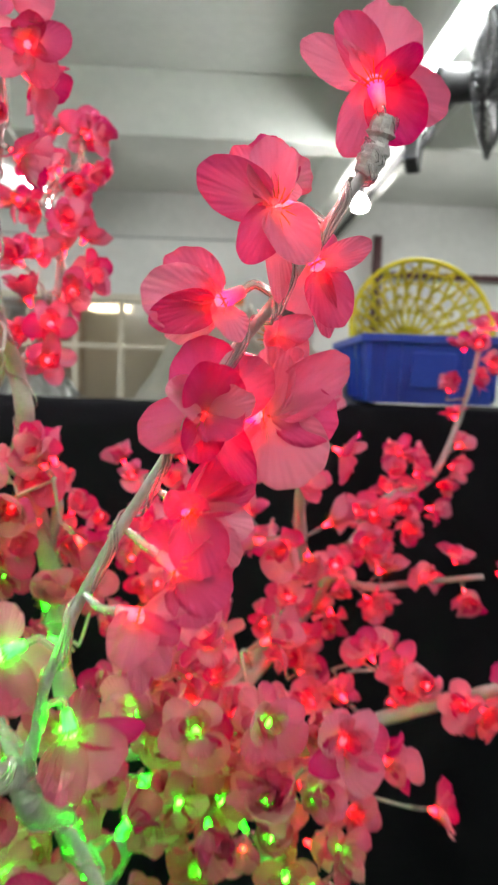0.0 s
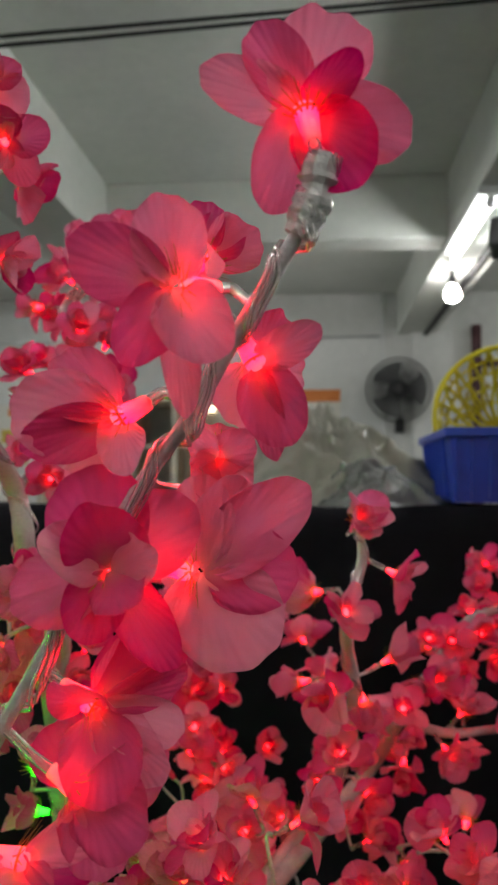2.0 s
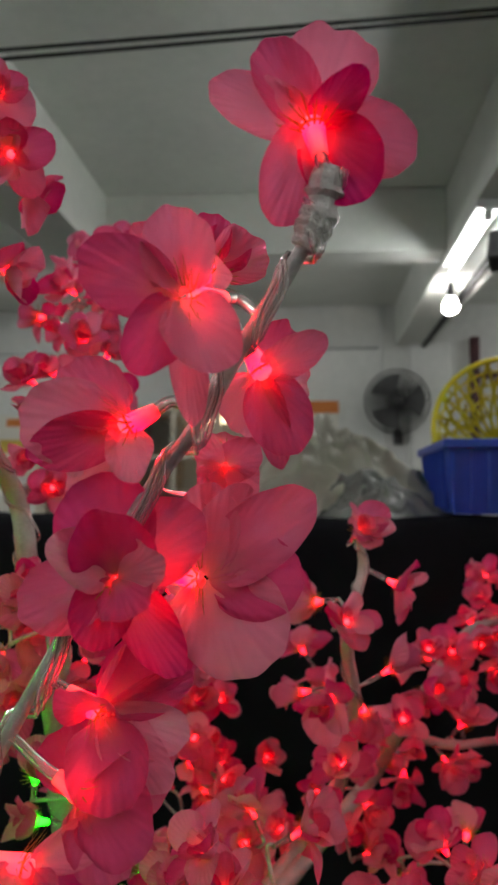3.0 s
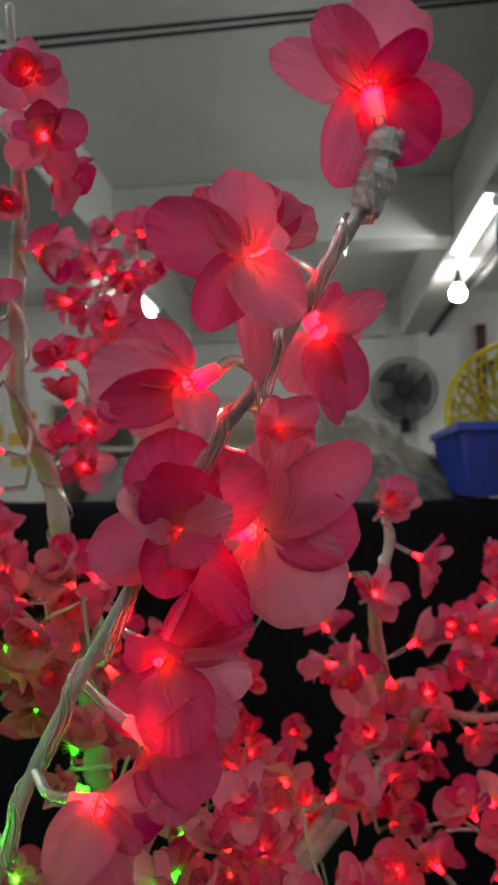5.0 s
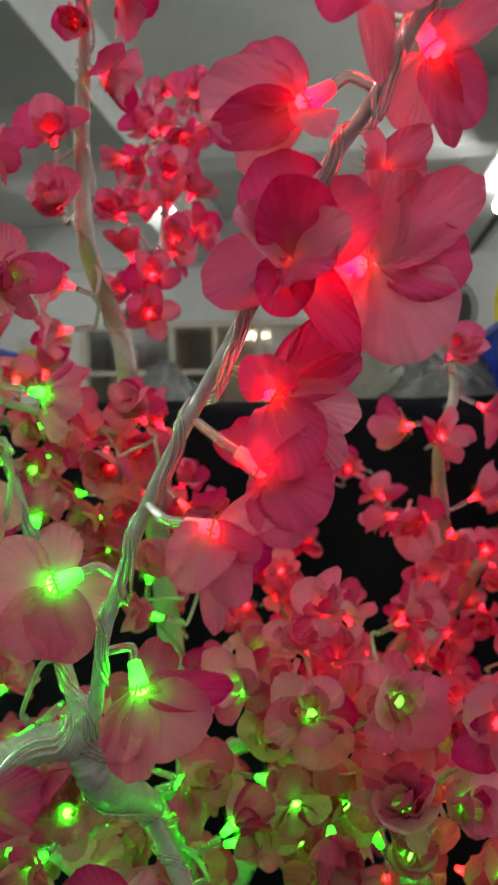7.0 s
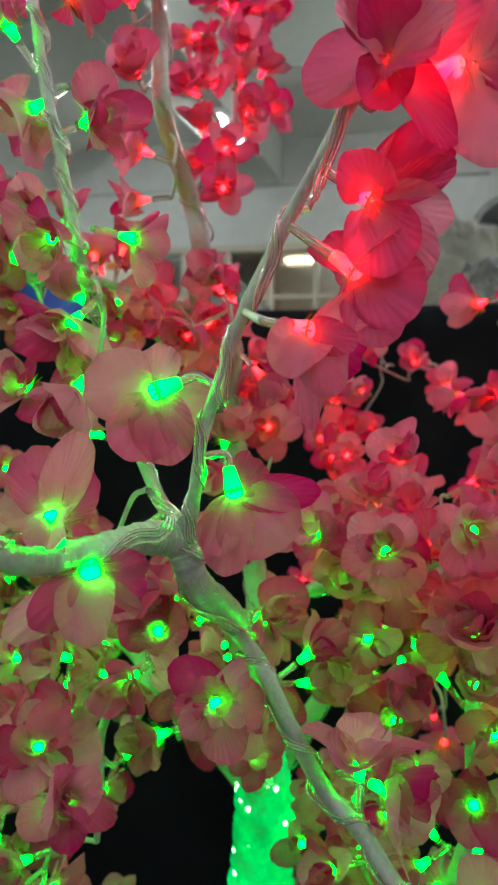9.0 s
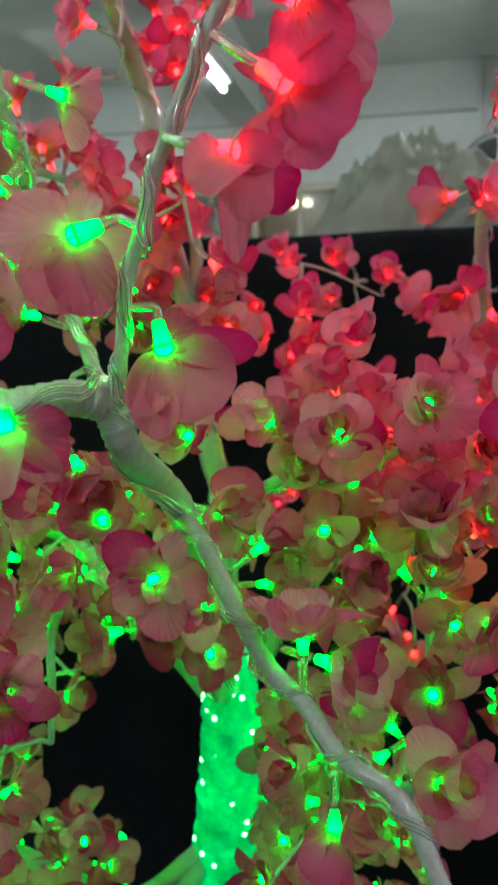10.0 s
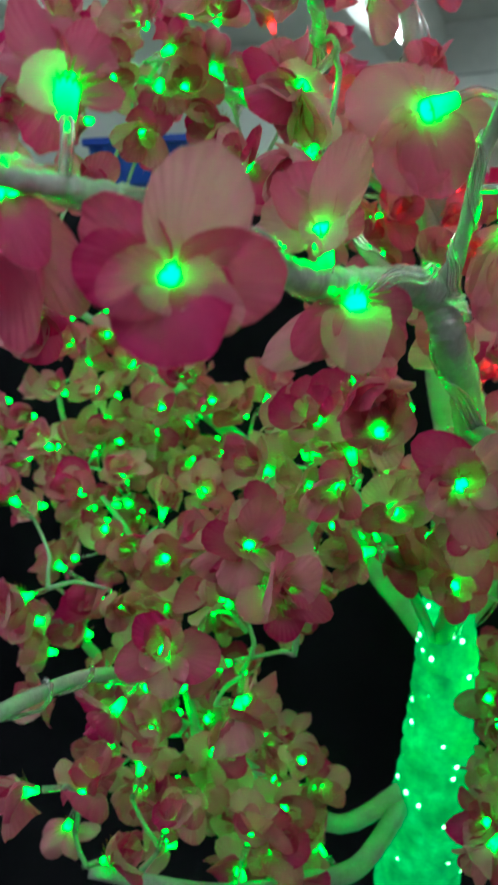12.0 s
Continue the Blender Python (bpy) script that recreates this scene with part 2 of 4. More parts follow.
def tube_lines(line, radius, sides=10, rough=0.0, seed=0, closed=False):
    """Vertices and faces of a tube along a line; radius is a function of 0..1; rough makes it uneven."""
    r = random.Random(seed)
    verts, faces, n = [], [], len(line)
    up = Vector((0.31, 0.22, 0.93))
    for i, p in enumerate(line):
        if closed:
            t = (line[(i + 1) % n] - line[i - 1]).normalized()
        else:
            t = (line[min(i + 1, n - 1)] - line[max(i - 1, 0)]).normalized()
        side = t.cross(up)
        if side.length < 0.05:
            side = t.cross(Vector((1, 0, 0)))
        side.normalize()
        up = side.cross(t).normalized()
        k = radius(i / (n - 1)) * (1 + rough * (r.random() - 0.5))
        for j in range(sides):
            a = 2 * math.pi * j / sides
            wob = 1 + rough * 0.5 * (r.random() - 0.5)
            verts.append(p + (side * math.cos(a) + up * math.sin(a)) * k * wob)
    rings = n if closed else n - 1
    for i in range(rings):
        for j in range(sides):
            a, b = i * sides + j, i * sides + (j + 1) % sides
            c, d = ((i + 1) % n) * sides + (j + 1) % sides, ((i + 1) % n) * sides + j
            faces.append((a, b, c, d))
    if not closed:
        faces.append(tuple(reversed(range(sides))))
        faces.append(tuple(range((n - 1) * sides, n * sides)))
    return verts, faces


def joined(pieces):
    verts, faces = [], []
    for v, f in pieces:
        k = len(verts)
        verts += v
        faces += [tuple(i + k for i in q) for q in f]
    return verts, faces


def ring_line(radius, count, m=None):
    pts = [Vector((radius * math.cos(2 * math.pi * i / count), radius * math.sin(2 * math.pi * i / count), 0)) for i in range(count)]
    return [m @ p for p in pts] if m is not None else pts


def empty(name, m, label, category, group="", kind=""):
    ob = new(name)
    ob.empty_display_size = 0.05
    ob.matrix_basis = m
    return tagged(ob, label, category, group, kind)


# ---- the hall: its axes are turned a little against the walk ----
HALL = pose(0.087, 0.114, 0, 0, 0, 5.0)
CEIL, SOFFIT, BACK, FRONT, WEST, EAST = 2.76, 2.45, 5.5, -4.0, -5.2, 4.2


def structure(name, bm, mat, label, category):
    ob = new(name, data_of(name, bm, mat))
    ob.matrix_basis = HALL
    return tagged(ob, label, category, kind="structure")


structure("floor", slab((WEST, FRONT, -0.1), (EAST, BACK, 0.0)), FLOOR, "worn grey concrete workshop floor", "floor")
structure("ceiling", slab((WEST, FRONT, CEIL), (EAST, BACK, CEIL + 0.15)), CEILING, "limewashed grey-white concrete slab ceiling", "ceiling")
structure("wall_south", slab((WEST, FRONT - 0.2, 0), (EAST, FRONT, CEIL)), WALL, "white painted workshop wall", "wall")
structure("wall_west", slab((WEST - 0.2, FRONT, 0), (WEST, BACK, CEIL)), WALL, "white painted workshop wall", "wall")
structure("wall_east", slab((EAST, FRONT, 0), (EAST + 0.2, BACK, CEIL)), WALL, "white painted workshop wall", "wall")
# the far wall, with a window opening through it
W0, W1, WZ0, WZ1 = -2.10, -0.33, 1.02, 2.02
bm = slab((WEST, BACK, 0), (W0, BACK + 0.2, CEIL))
box(bm, (W1, BACK, 0), (EAST, BACK + 0.2, CEIL))
box(bm, (W0, BACK, 0), (W1, BACK + 0.2, WZ0))
box(bm, (W0, BACK, WZ1), (W1, BACK + 0.2, CEIL))
structure("wall_north", bm, WALL, "white painted far wall with a wide window", "wall")
for u0, u1, n in ((0.60, 0.87, "beam_east"), (-1.22, -0.95, "beam_west"), (-3.0, -2.73, "beam_far_west"), (2.4, 2.67, "beam_far_east")):
    structure(n, slab((u0, FRONT, SOFFIT), (u1, BACK, CEIL), 0.006), CEILING, "whitewashed concrete ceiling beam", "beam")
for i, (v0, v1) in enumerate(((3.33, 3.51), (1.05, 1.23), (-1.2, -1.02))):
    for u0, u1 in ((WEST, -3.0), (-2.73, -1.22), (-0.95, 0.60), (0.87, 2.4), (2.67, EAST)):
        structure("cross_beam", slab((u0, v0, SOFFIT + 0.02), (u1, v1, CEIL), 0.006), CEILING, "whitewashed concrete cross beam", "beam")
structure("pilaster", slab((0.70, BACK - 0.10, 0), (0.98, BACK, SOFFIT), 0.008), WALL, "white painted pilaster under the ceiling beam", "pilaster")
# what lies behind the window: a shallow lit room
bm = slab((W0 - 0.6, BACK + 1.6, 0), (W1 + 0.6, BACK + 1.7, CEIL))
structure("back_room_wall", bm, CREAM, "cream wall of the room behind the window", "wall")
bm = slab((W0 - 0.6, BACK + 0.2, CEIL), (W1 + 0.6, BACK + 1.7, CEIL + 0.1))
box(bm, (W0 - 0.7, BACK + 0.2, 0), (W0 - 0.6, BACK + 1.7, CEIL))
box(bm, (W1 + 0.6, BACK + 0.2, 0), (W1 + 0.7, BACK + 1.7, CEIL))
structure("back_room_shell", bm, CREAM, "cream side walls of the room behind the window", "wall")


def window():
    win = empty("window_1", HALL @ pose((W0 + W1) / 2, BACK, WZ0), "wide cream-framed workshop window with clear panes", "window", kind="structure")
    w, h = (W1 - W0) / 2, WZ1 - WZ0
    for name, lo, hi in (("sill", (-w, -0.03, 0), (w, 0.12, 0.05)), ("head", (-w, 0.0, h - 0.05), (w, 0.10, h)),
                         ("jamb", (-w, 0.0, 0.05), (-w + 0.05, 0.10, h - 0.05)), ("jamb", (w - 0.05, 0.0, 0.05), (w, 0.10, h - 0.05))):
        part(name, slab(lo, hi, 0.004), CREAM, win)
    n = 5
    for i in range(1, n):
        x = -w + 0.05 + (2 * w - 0.1) * i / n
        part("mullion", slab((x - 0.02, 0.01, 0.05), (x + 0.02, 0.08, h - 0.05), 0.003), CREAM, win)
    part("transom", slab((-w + 0.05, 0.02, 0.60), (w - 0.05, 0.07, 0.635), 0.003), CREAM, win)
    for i in range(n):
        x0 = -w + 0.05 + (2 * w - 0.1) * i / n
        x1 = -w + 0.05 + (2 * w - 0.1) * (i + 1) / n
        p = part("pane", slab((x0 + 0.02, 0.04, 0.05), (x1 - 0.02, 0.046, h - 0.05)), PANE, win)
        p.visible_shadow = False


window()
# wooden shelves and a lamp seen through the window
shelf = empty("wooden_shelf", HALL @ pose(-1.75, BACK + 1.3, 0), "warm brown wooden shelf unit behind the window", "shelf")
for x in (-0.5, -0.17, 0.17, 0.5):
    part("upright", slab((x - 0.02, -0.18, 0), (x + 0.02, 0.18, 2.05), 0.003), WOOD, shelf)
for z in (0.3, 0.8, 1.3, 1.7, 2.03):
    part("board", slab((-0.52, -0.18, z), (0.52, 0.18, z + 0.025), 0.003), WOOD, shelf)


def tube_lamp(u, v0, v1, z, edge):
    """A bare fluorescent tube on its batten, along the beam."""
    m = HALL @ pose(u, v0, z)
    lamp = empty("tube_lamp", m, "lit white fluorescent tube under the beam, on a batten widened to shade it", "tube lamp", "ceiling tubes")
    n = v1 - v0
    # Batten widened into a reflector that keeps the tube's light off the soffit.
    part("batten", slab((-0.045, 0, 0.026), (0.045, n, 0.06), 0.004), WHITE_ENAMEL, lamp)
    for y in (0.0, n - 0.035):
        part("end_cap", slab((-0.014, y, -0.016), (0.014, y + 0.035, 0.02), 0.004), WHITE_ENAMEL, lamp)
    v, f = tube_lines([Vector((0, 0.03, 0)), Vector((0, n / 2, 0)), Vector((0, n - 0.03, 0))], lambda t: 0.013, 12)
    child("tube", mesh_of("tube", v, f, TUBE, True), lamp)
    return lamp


# Tubes behind, overhead and at u=2.5 are unseen, added to light the blossoms.
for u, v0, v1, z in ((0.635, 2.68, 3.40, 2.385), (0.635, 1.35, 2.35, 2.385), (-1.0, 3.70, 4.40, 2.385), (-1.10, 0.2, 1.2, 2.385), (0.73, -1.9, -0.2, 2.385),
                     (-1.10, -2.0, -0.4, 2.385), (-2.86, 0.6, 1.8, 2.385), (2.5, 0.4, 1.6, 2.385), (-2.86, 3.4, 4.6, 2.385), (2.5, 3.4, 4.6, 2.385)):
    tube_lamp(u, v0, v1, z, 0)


def bulb_lamp():
    lamp = empty("bulb_lamp", HALL @ pose(0.70, 3.80, SOFFIT), "lit white globe bulb in a black holder under the beam", "light bulb")
    v, f = tube_lines([Vector((0, 0, 0)), Vector((0, 0, -0.03)), Vector((0, 0, -0.075))], lambda t: 0.012 + 0.01 * t, 12)
    child("holder", mesh_of("holder", v, f, BLACK_METAL, True), lamp)
    prof = [(-0.070, 0.016), (-0.085, 0.024), (-0.100, 0.034), (-0.120, 0.042), (-0.140, 0.039), (-0.156, 0.025), (-0.163, 0.007)]
    verts = [(r * math.cos(a), r * math.sin(a), z) for z, r in prof for a in [2 * math.pi * i / 16 for i in range(16)]]
    faces = [(i * 16 + j, i * 16 + (j + 1) % 16, (i + 1) * 16 + (j + 1) % 16, (i + 1) * 16 + j) for i in range(len(prof) - 1) for j in range(16)]
    faces.append(tuple(range((len(prof) - 1) * 16, len(prof) * 16)))
    child("globe", mesh_of("globe", verts, faces, BULB, True), lamp)


bulb_lamp()
back_lamp = empty("back_room_lamp", HALL @ pose(-0.92, BACK + 1.0, 2.02), "small warm strip lamp in the room behind the window", "lamp")
part("housing", slab((-0.18, -0.04, 0.0), (0.18, 0.04, 0.05), 0.006), WHITE_ENAMEL, back_lamp)
part("diffuser", slab((-0.17, -0.035, -0.03), (0.17, 0.035, -0.001), 0.006), WARM, back_lamp)


def fan(m, label, radius=0.225):
    """A wall fan: two dished guards of wire, blades, motor, arm and foot. Its face looks along -y."""
    f = empty("wall_fan", m, label, "fan", "black wall fans")
    for side, depth in ((-1, 0.07), (1, 0.05)):
        for k in range(1, 8):
            r = radius * k / 7
            y = side * depth * (1 - (k / 7) ** 2)
            child("guard_ring", mesh_of("guard_ring", *tube_lines([Vector((p.x, y, p.y)) for p in ring_line(r, 32)], lambda t: 0.0017 if k < 7 else 0.0055, 5, closed=True), BLACK_METAL, True), f)
        for i in range(48):
            a = 2 * math.pi * i / 48
            pts = [Vector((radius * t * math.cos(a + 0.25 * t), side * depth * (1 - t * t), radius * t * math.sin(a + 0.25 * t))) for t in (0.15, 0.4, 0.7, 1.0)]
            child("guard_wire", mesh_of("guard_wire", *tube_lines(pts, lambda t: 0.0026, 4), BLACK_METAL, True), f)
    for i in range(3):
        verts, faces = [], []
        for a in range(7):
            for r in range(5):
                ang = 2 * math.pi * i / 3 + (a / 6 - 0.5) * (0.9 + 0.5 * r / 4)
                rad = radius * (0.16 + 0.7 * r / 4)
                verts.append((rad * math.cos(ang), (a / 6 - 0.5) * 0.05, rad * math.sin(ang)))
        for a in range(6):
            for r in range(4):
                faces.append((a * 5 + r, a * 5 + r + 1, (a + 1) * 5 + r + 1, (a + 1) * 5 + r))
        child("blade", mesh_of("blade", verts, faces, SMOKE, True), f)
    v, q = tube_lines([Vector((0, y, 0)) for y in (-0.085, -0.075, -0.05, 0.0, 0.04, 0.12, 0.15)], lambda t: 0.03 + 0.025 * min(1, 4 * t), 16)
    child("motor", mesh_of("motor", v, q, BLACK_METAL, True), f)
    v, q = tube_lines(spline([(0, 0.13, 0), (0, 0.16, -0.08), (0, 0.15, -0.17), (0, 0.19, -0.24)]), lambda t: 0.013, 8)
    child("arm", mesh_of("arm", v, q, BLACK_METAL, True), f)
    part("foot", slab((-0.035, 0.17, -0.29), (0.035, 0.215, -0.19), 0.008), BLACK_METAL, f)
    return f


fan(HALL @ pose(0.59, BACK - 0.22, 2.02, 0, 0, -8), "black wire-guard fan on the far white wall", 0.225)
fan(HALL @ pose(0.74, 2.12, 2.29, 0, 24, 66), "black wire-guard fan hung beside the ceiling beam", 0.215)


def run(name, points, radius, mat, label, category, m=HALL, kind=""):
    v, f = tube_lines(spline(points), lambda t: radius, 8)
    ob = new(name, mesh_of(name, v, f, mat, True))
    ob.matrix_basis = m
    return tagged(ob, label, category, kind=kind)


run("wall_conduit", [(0.50, BACK - 0.012, 0.6), (0.50, BACK - 0.012, 1.8), (0.50, BACK - 0.012, CEIL)], 0.011, WHITE_ENAMEL, "thin white conduit down the far wall", "conduit")
run("wall_conduit", [(-3.0, BACK - 0.012, 2.42), (-1.2, BACK - 0.012, 2.43), (0.49, BACK - 0.012, 2.44)], 0.008, GREY_METAL, "thin grey conduit along the far wall", "conduit")
run("red_pipe", [(1.16, BACK - 0.06, 0), (1.16, BACK - 0.06, 1.5), (1.16, BACK - 0.06, 2.5)], 0.035, RUST_PIPE, "dark red-brown steel pipe on the far wall", "pipe")
run("red_pipe", [(1.16, BACK - 0.10, 2.22), (1.8, BACK - 0.10, 2.22), (2.6, BACK - 0.10, 2.22)], 0.025, RUST_PIPE, "dark red-brown steel pipe across the far wall", "pipe")
run("cable_duct", [(0.80, 0.5, SOFFIT - 0.012), (0.80, 3.0, SOFFIT - 0.012), (0.80, 5.4, SOFFIT - 0.012)], 0.02, RUBBER, "dark cable run along the underside of the beam", "cable")
for off in (0.0, 0.028):
    run("ceiling_cable", [(-3.2, 1.86 + off, 2.60 - 0.4 * off), (-0.92, 1.965 + off, 2.612 - 0.3 * off), (0.40, 2.03 + off, 2.625), (3.2, 2.17 + off, 2.67)], 0.0055,
        RUBBER, "black cable strung below the ceiling", "cable", Matrix())
poster = empty("wall_poster", HALL @ pose(0.02, BACK - 0.004, 1.80), "white paper notice with an orange heading on the wall", "poster")
part("sheet", slab((-0.17, -0.003, -0.25), (0.17, 0.0, 0.25)), PAPER, poster)
part("heading", slab((-0.17, -0.007, 0.16), (0.17, -0.004, 0.25)), ORANGE, poster)
for i in range(5):
    part("text_bar", slab((-0.13, -0.006, 0.09 - 0.06 * i), (0.12 - 0.03 * (i % 2), -0.004, 0.115 - 0.06 * i)), GREY_METAL, poster)


chart = empty("wall_chart", HALL @ pose(-2.38, BACK - 0.004, 1.715), "pale paper wall chart with yellow and orange patches", "poster")
part("sheet", slab((-0.25, -0.003, -0.24), (0.25, 0.0, 0.24)), PAPER, chart)
part("heading", slab((0.05, -0.007, 0.15), (0.22, -0.004, 0.21)), ORANGE, chart)
for i, (x, z, w, h) in enumerate(((-0.20, -0.02, 0.16, 0.14), (0.00, -0.05, 0.20, 0.10), (-0.18, -0.20, 0.12, 0.12), (0.02, -0.21, 0.19, 0.10))):
    part("patch", slab((x, -0.006, z), (x + w, -0.004, z + h)), OCHRE, chart)
for i in range(4):
    part("text_bar", slab((-0.21, -0.006, 0.19 - 0.025 * i), (-0.02 - 0.03 * (i % 2), -0.004, 0.20 - 0.025 * i)), GREY_METAL, chart)


# ---- the black cloth over a long bench, and what stands on it ----
def cloth_cover():
    """A cloth hung over a long bench: folds in the front, a soft edge, a slightly wavy top."""
    r = random.Random(3)
    verts, faces = [], []
    xs = [-3.0 + 0.02 * i for i in range(226)]
    prof = [(2.10, 1.335), (1.75, 1.345), (1.52, 1.352), (1.46, 1.350), (1.435, 1.335), (1.425, 1.30), (1.42, 1.15), (1.415, 0.9), (1.40, 0.6), (1.39, 0.3), (1.37, 0.07), (1.33, 0.018), (1.2, 0.008), (0.8, 0.006), (0.2, 0.006), (-0.7, 0.006)]
    for x in xs:
        fold = 0.5 * math.sin(x * 21 + 2 * math.sin(x * 3.1)) + 0.35 * math.sin(x * 9.3 + 1.2) + 0.3 * noise.noise(Vector((x * 6, 0, 0)))
        for k, (y, z) in enumerate(prof):
            hang = max(0, min(1, (1.34 - z) / 0.5)) * (z > 0.01)
            lift = 0.012 * noise.noise(Vector((x * 3, y * 4, 1.7))) if k < 5 else 0
            verts.append((x, y - hang * 0.030 * fold, z + lift + 0.006 * math.sin(x * 2.2) * (k < 6)))
    n = len(prof)
    for i in range(len(xs) - 1):
        for k in range(n - 1):
            faces.append((i * n + k, i * n + k + 1, (i + 1) * n + k + 1, (i + 1) * n + k))
    ob = new("black_cloth", mesh_of("black_cloth", verts, faces, CLOTH, True))
    return tagged(ob, "matt black cloth draped over a long bench and out across the floor", "cloth", kind="structure")


cloth_cover()
bench = empty("bench", pose(-0.75, 1.78, 0), "long plain bench hidden under the black cloth", "bench")
part("top", slab((-2.2, -0.30, 1.26), (2.2, 0.30, 1.315), 0.005), WOOD, bench)
for x in (-2.1, 0.0, 2.1):
    part("trestle", slab((x - 0.04, -0.26, 0), (x + 0.04, 0.26, 1.26), 0.005), WOOD, bench)


def crate(m, label, w=0.262, d=0.36, h=0.128):
    """A stacking bin: tapered walls with thickness, a turned rim, ribs and a recessed panel."""
    c = empty("plastic_crate", m, label, "crate", "blue crates")
    bm = bmesh.new()
    t = 0.006

    def ring(ww, dd, z):
        return [bm.verts.new((x * ww / 2, y * dd / 2, z)) for x, y in ((-1, -1), (1, -1), (1, 1), (-1, 1))]
    rings = [ring(w * 0.92, d * 0.92, 0), ring(w, d, h), ring(w - 2 * t, d - 2 * t, h), ring(w * 0.92 - 2 * t, d * 0.92 - 2 * t, t)]
    for a, b in zip(rings, rings[1:]):
        for i in range(4):
            bm.faces.new((a[i], a[(i + 1) % 4], b[(i + 1) % 4], b[i]))
    bm.faces.new(rings[0])
    bm.faces.new(rings[-1])
    part("body", bm, BLUE, c)
    bm = bmesh.new()
    for x0, x1, y0, y1 in ((-w / 2 - 0.010, w / 2 + 0.010, -d / 2 - 0.010, -d / 2 + 0.001), (-w / 2 - 0.010, w / 2 + 0.010, d / 2 - 0.001, d / 2 + 0.010),
                           (-w / 2 - 0.010, -w / 2 + 0.001, -d / 2 + 0.001, d / 2 - 0.001), (w / 2 - 0.001, w / 2 + 0.010, -d / 2 + 0.001, d / 2 - 0.001)):
        box(bm, (x0, y0, h - 0.014), (x1, y1, h + 0.002), 0.002)
    part("rim", bm, BLUE, c)
    tilt = math.atan2(w * 0.04, h)
    for i in range(9):
        x = (i / 8 - 0.5) * (w - 0.02)
        if abs(i - 4) < 2:
            continue
        part("rib", slab((-0.003, -0.006, 0.008), (0.003, 0.004, h - 0.014), 0.001), BLUE, c, m=pose(x, -d * 0.463, 0.0, math.degrees(tilt) * 1.35, 0, 0))
    part("label_frame", slab((-0.042, -0.005, 0.03), (0.042, 0.003, h - 0.03), 0.002), BLUE, c, m=pose(0, -d * 0.465, 0.0, math.degrees(tilt) * 1.35, 0, 0))
    for y in (-0.12, -0.06, 0.0, 0.06, 0.12):
        part("side_rib", slab((-0.005, y - 0.003, 0.008), (0.004, y + 0.003, h - 0.014), 0.001), BLUE, c, m=pose(-w * 0.482, 0, 0, 0, -math.degrees(tilt), 0))
    return c


crate(pose(0.335, 1.640, 1.360, 0, 0, 4), "blue ribbed plastic bin on the black cloth")
crate(pose(-1.05, 1.70, 1.352, 0, 0, 12), "blue ribbed plastic bin at the cloth's far end")


def basket():
    """A round yellow colander basket that stands on its edge in the bin: rim, hoops and zigzag bars."""
    m = pose(0.350, 1.60, 1.512, 78, 0, 6)
    b = empty("yellow_basket", m, "round yellow plastic lattice basket on edge in the bin", "basket")
    R, D = 0.150, 0.11
    v, f = tube_lines(ring_line(R, 48), lambda t: 0.0055, 8, closed=True)
    child("rim", mesh_of("rim", v, f, YELLOW, True), b)

    def bowl(t, a):
        return Vector((R * t * math.cos(a), R * t * math.sin(a), -D * (1 - t ** 2.6)))
    for t in (0.25, 0.45, 0.63, 0.78, 0.90):
        v, f = tube_lines([bowl(t, 2 * math.pi * i / 40) for i in range(40)], lambda q: 0.0027, 5, closed=True)
        child("hoop", mesh_of("hoop", v, f, YELLOW, True), b)
    r = random.Random(5)
    for i in range(24):
        a = 2 * math.pi * i / 24
        for s in (-1, 1):
            pts = [bowl(t, a + s * 0.42 * (1 - t)) for t in (0.12, 0.35, 0.55, 0.72, 0.86, 1.0)]
            v, f = tube_lines(pts, lambda q: 0.0034, 5, 0.3, i)
            child("lattice_bar", mesh_of("lattice_bar", v, f, YELLOW, True), b)
    for i in range(24):
        for t in (0.5, 0.66, 0.8, 0.92):
            knots = []
            p = bowl(t, 2 * math.pi * (i + 0.5 * r.random()) / 24)
            for k in range(5):
                q = p + Vector((r.uniform(-1, 1), r.uniform(-1, 1), r.uniform(-0.4, 1))) * 0.012
                knots.append(tube_lines([p, (p + q) / 2, q], lambda z: 0.0026 * (1 - 0.6 * z), 4))
            child("spiked_knot", mesh_of("spiked_knot", *joined(knots), OCHRE_PLASTIC), b)


basket()


def heap(name, centre, size, mat, label, seed, cuts=110):
    """A crumpled heap of film: a low mound broken into creases."""
    verts, faces = [], []
    for i in range(cuts + 1):
        for j in range(cuts + 1):
            x, y = 2 * i / cuts - 1, 2 * j / cuts - 1
            rr = math.sqrt(x * x + y * y)
            edge = 1 + 0.25 * noise.noise(Vector((3 * math.atan2(y, x + 1e-6), seed, 0)))
            h = max(0.0, 1 - (rr / edge) ** 2.2)
            p = Vector((x * 1.5 + y * 0.9, y * 3.4 - x * 1.1, seed))
            q = p + Vector((noise.noise(p * 1.1), noise.noise(p * 1.1 + Vector((7, 3, 1))), 0)) * 0.55
            crease = 0.25 + (1 - abs(noise.noise(q * 0.9))) ** 3 * 0.75 + (1 - abs(noise.noise(q * 2.1))) ** 4 * 0.34 + (1 - abs(noise.noise(q * 4.6))) ** 5 * 0.15
            h *= 1 - 0.38 * x
            verts.append((x * size[0], y * size[1], size[2] * h * (0.35 + crease) + 0.002))
    for i in range(cuts):
        for j in range(cuts):
            a = i * (cuts + 1) + j
            faces.append((a, a + cuts + 1, a + cuts + 2, a + 1))
    ob = new(name, mesh_of(name, verts, faces, mat, True))
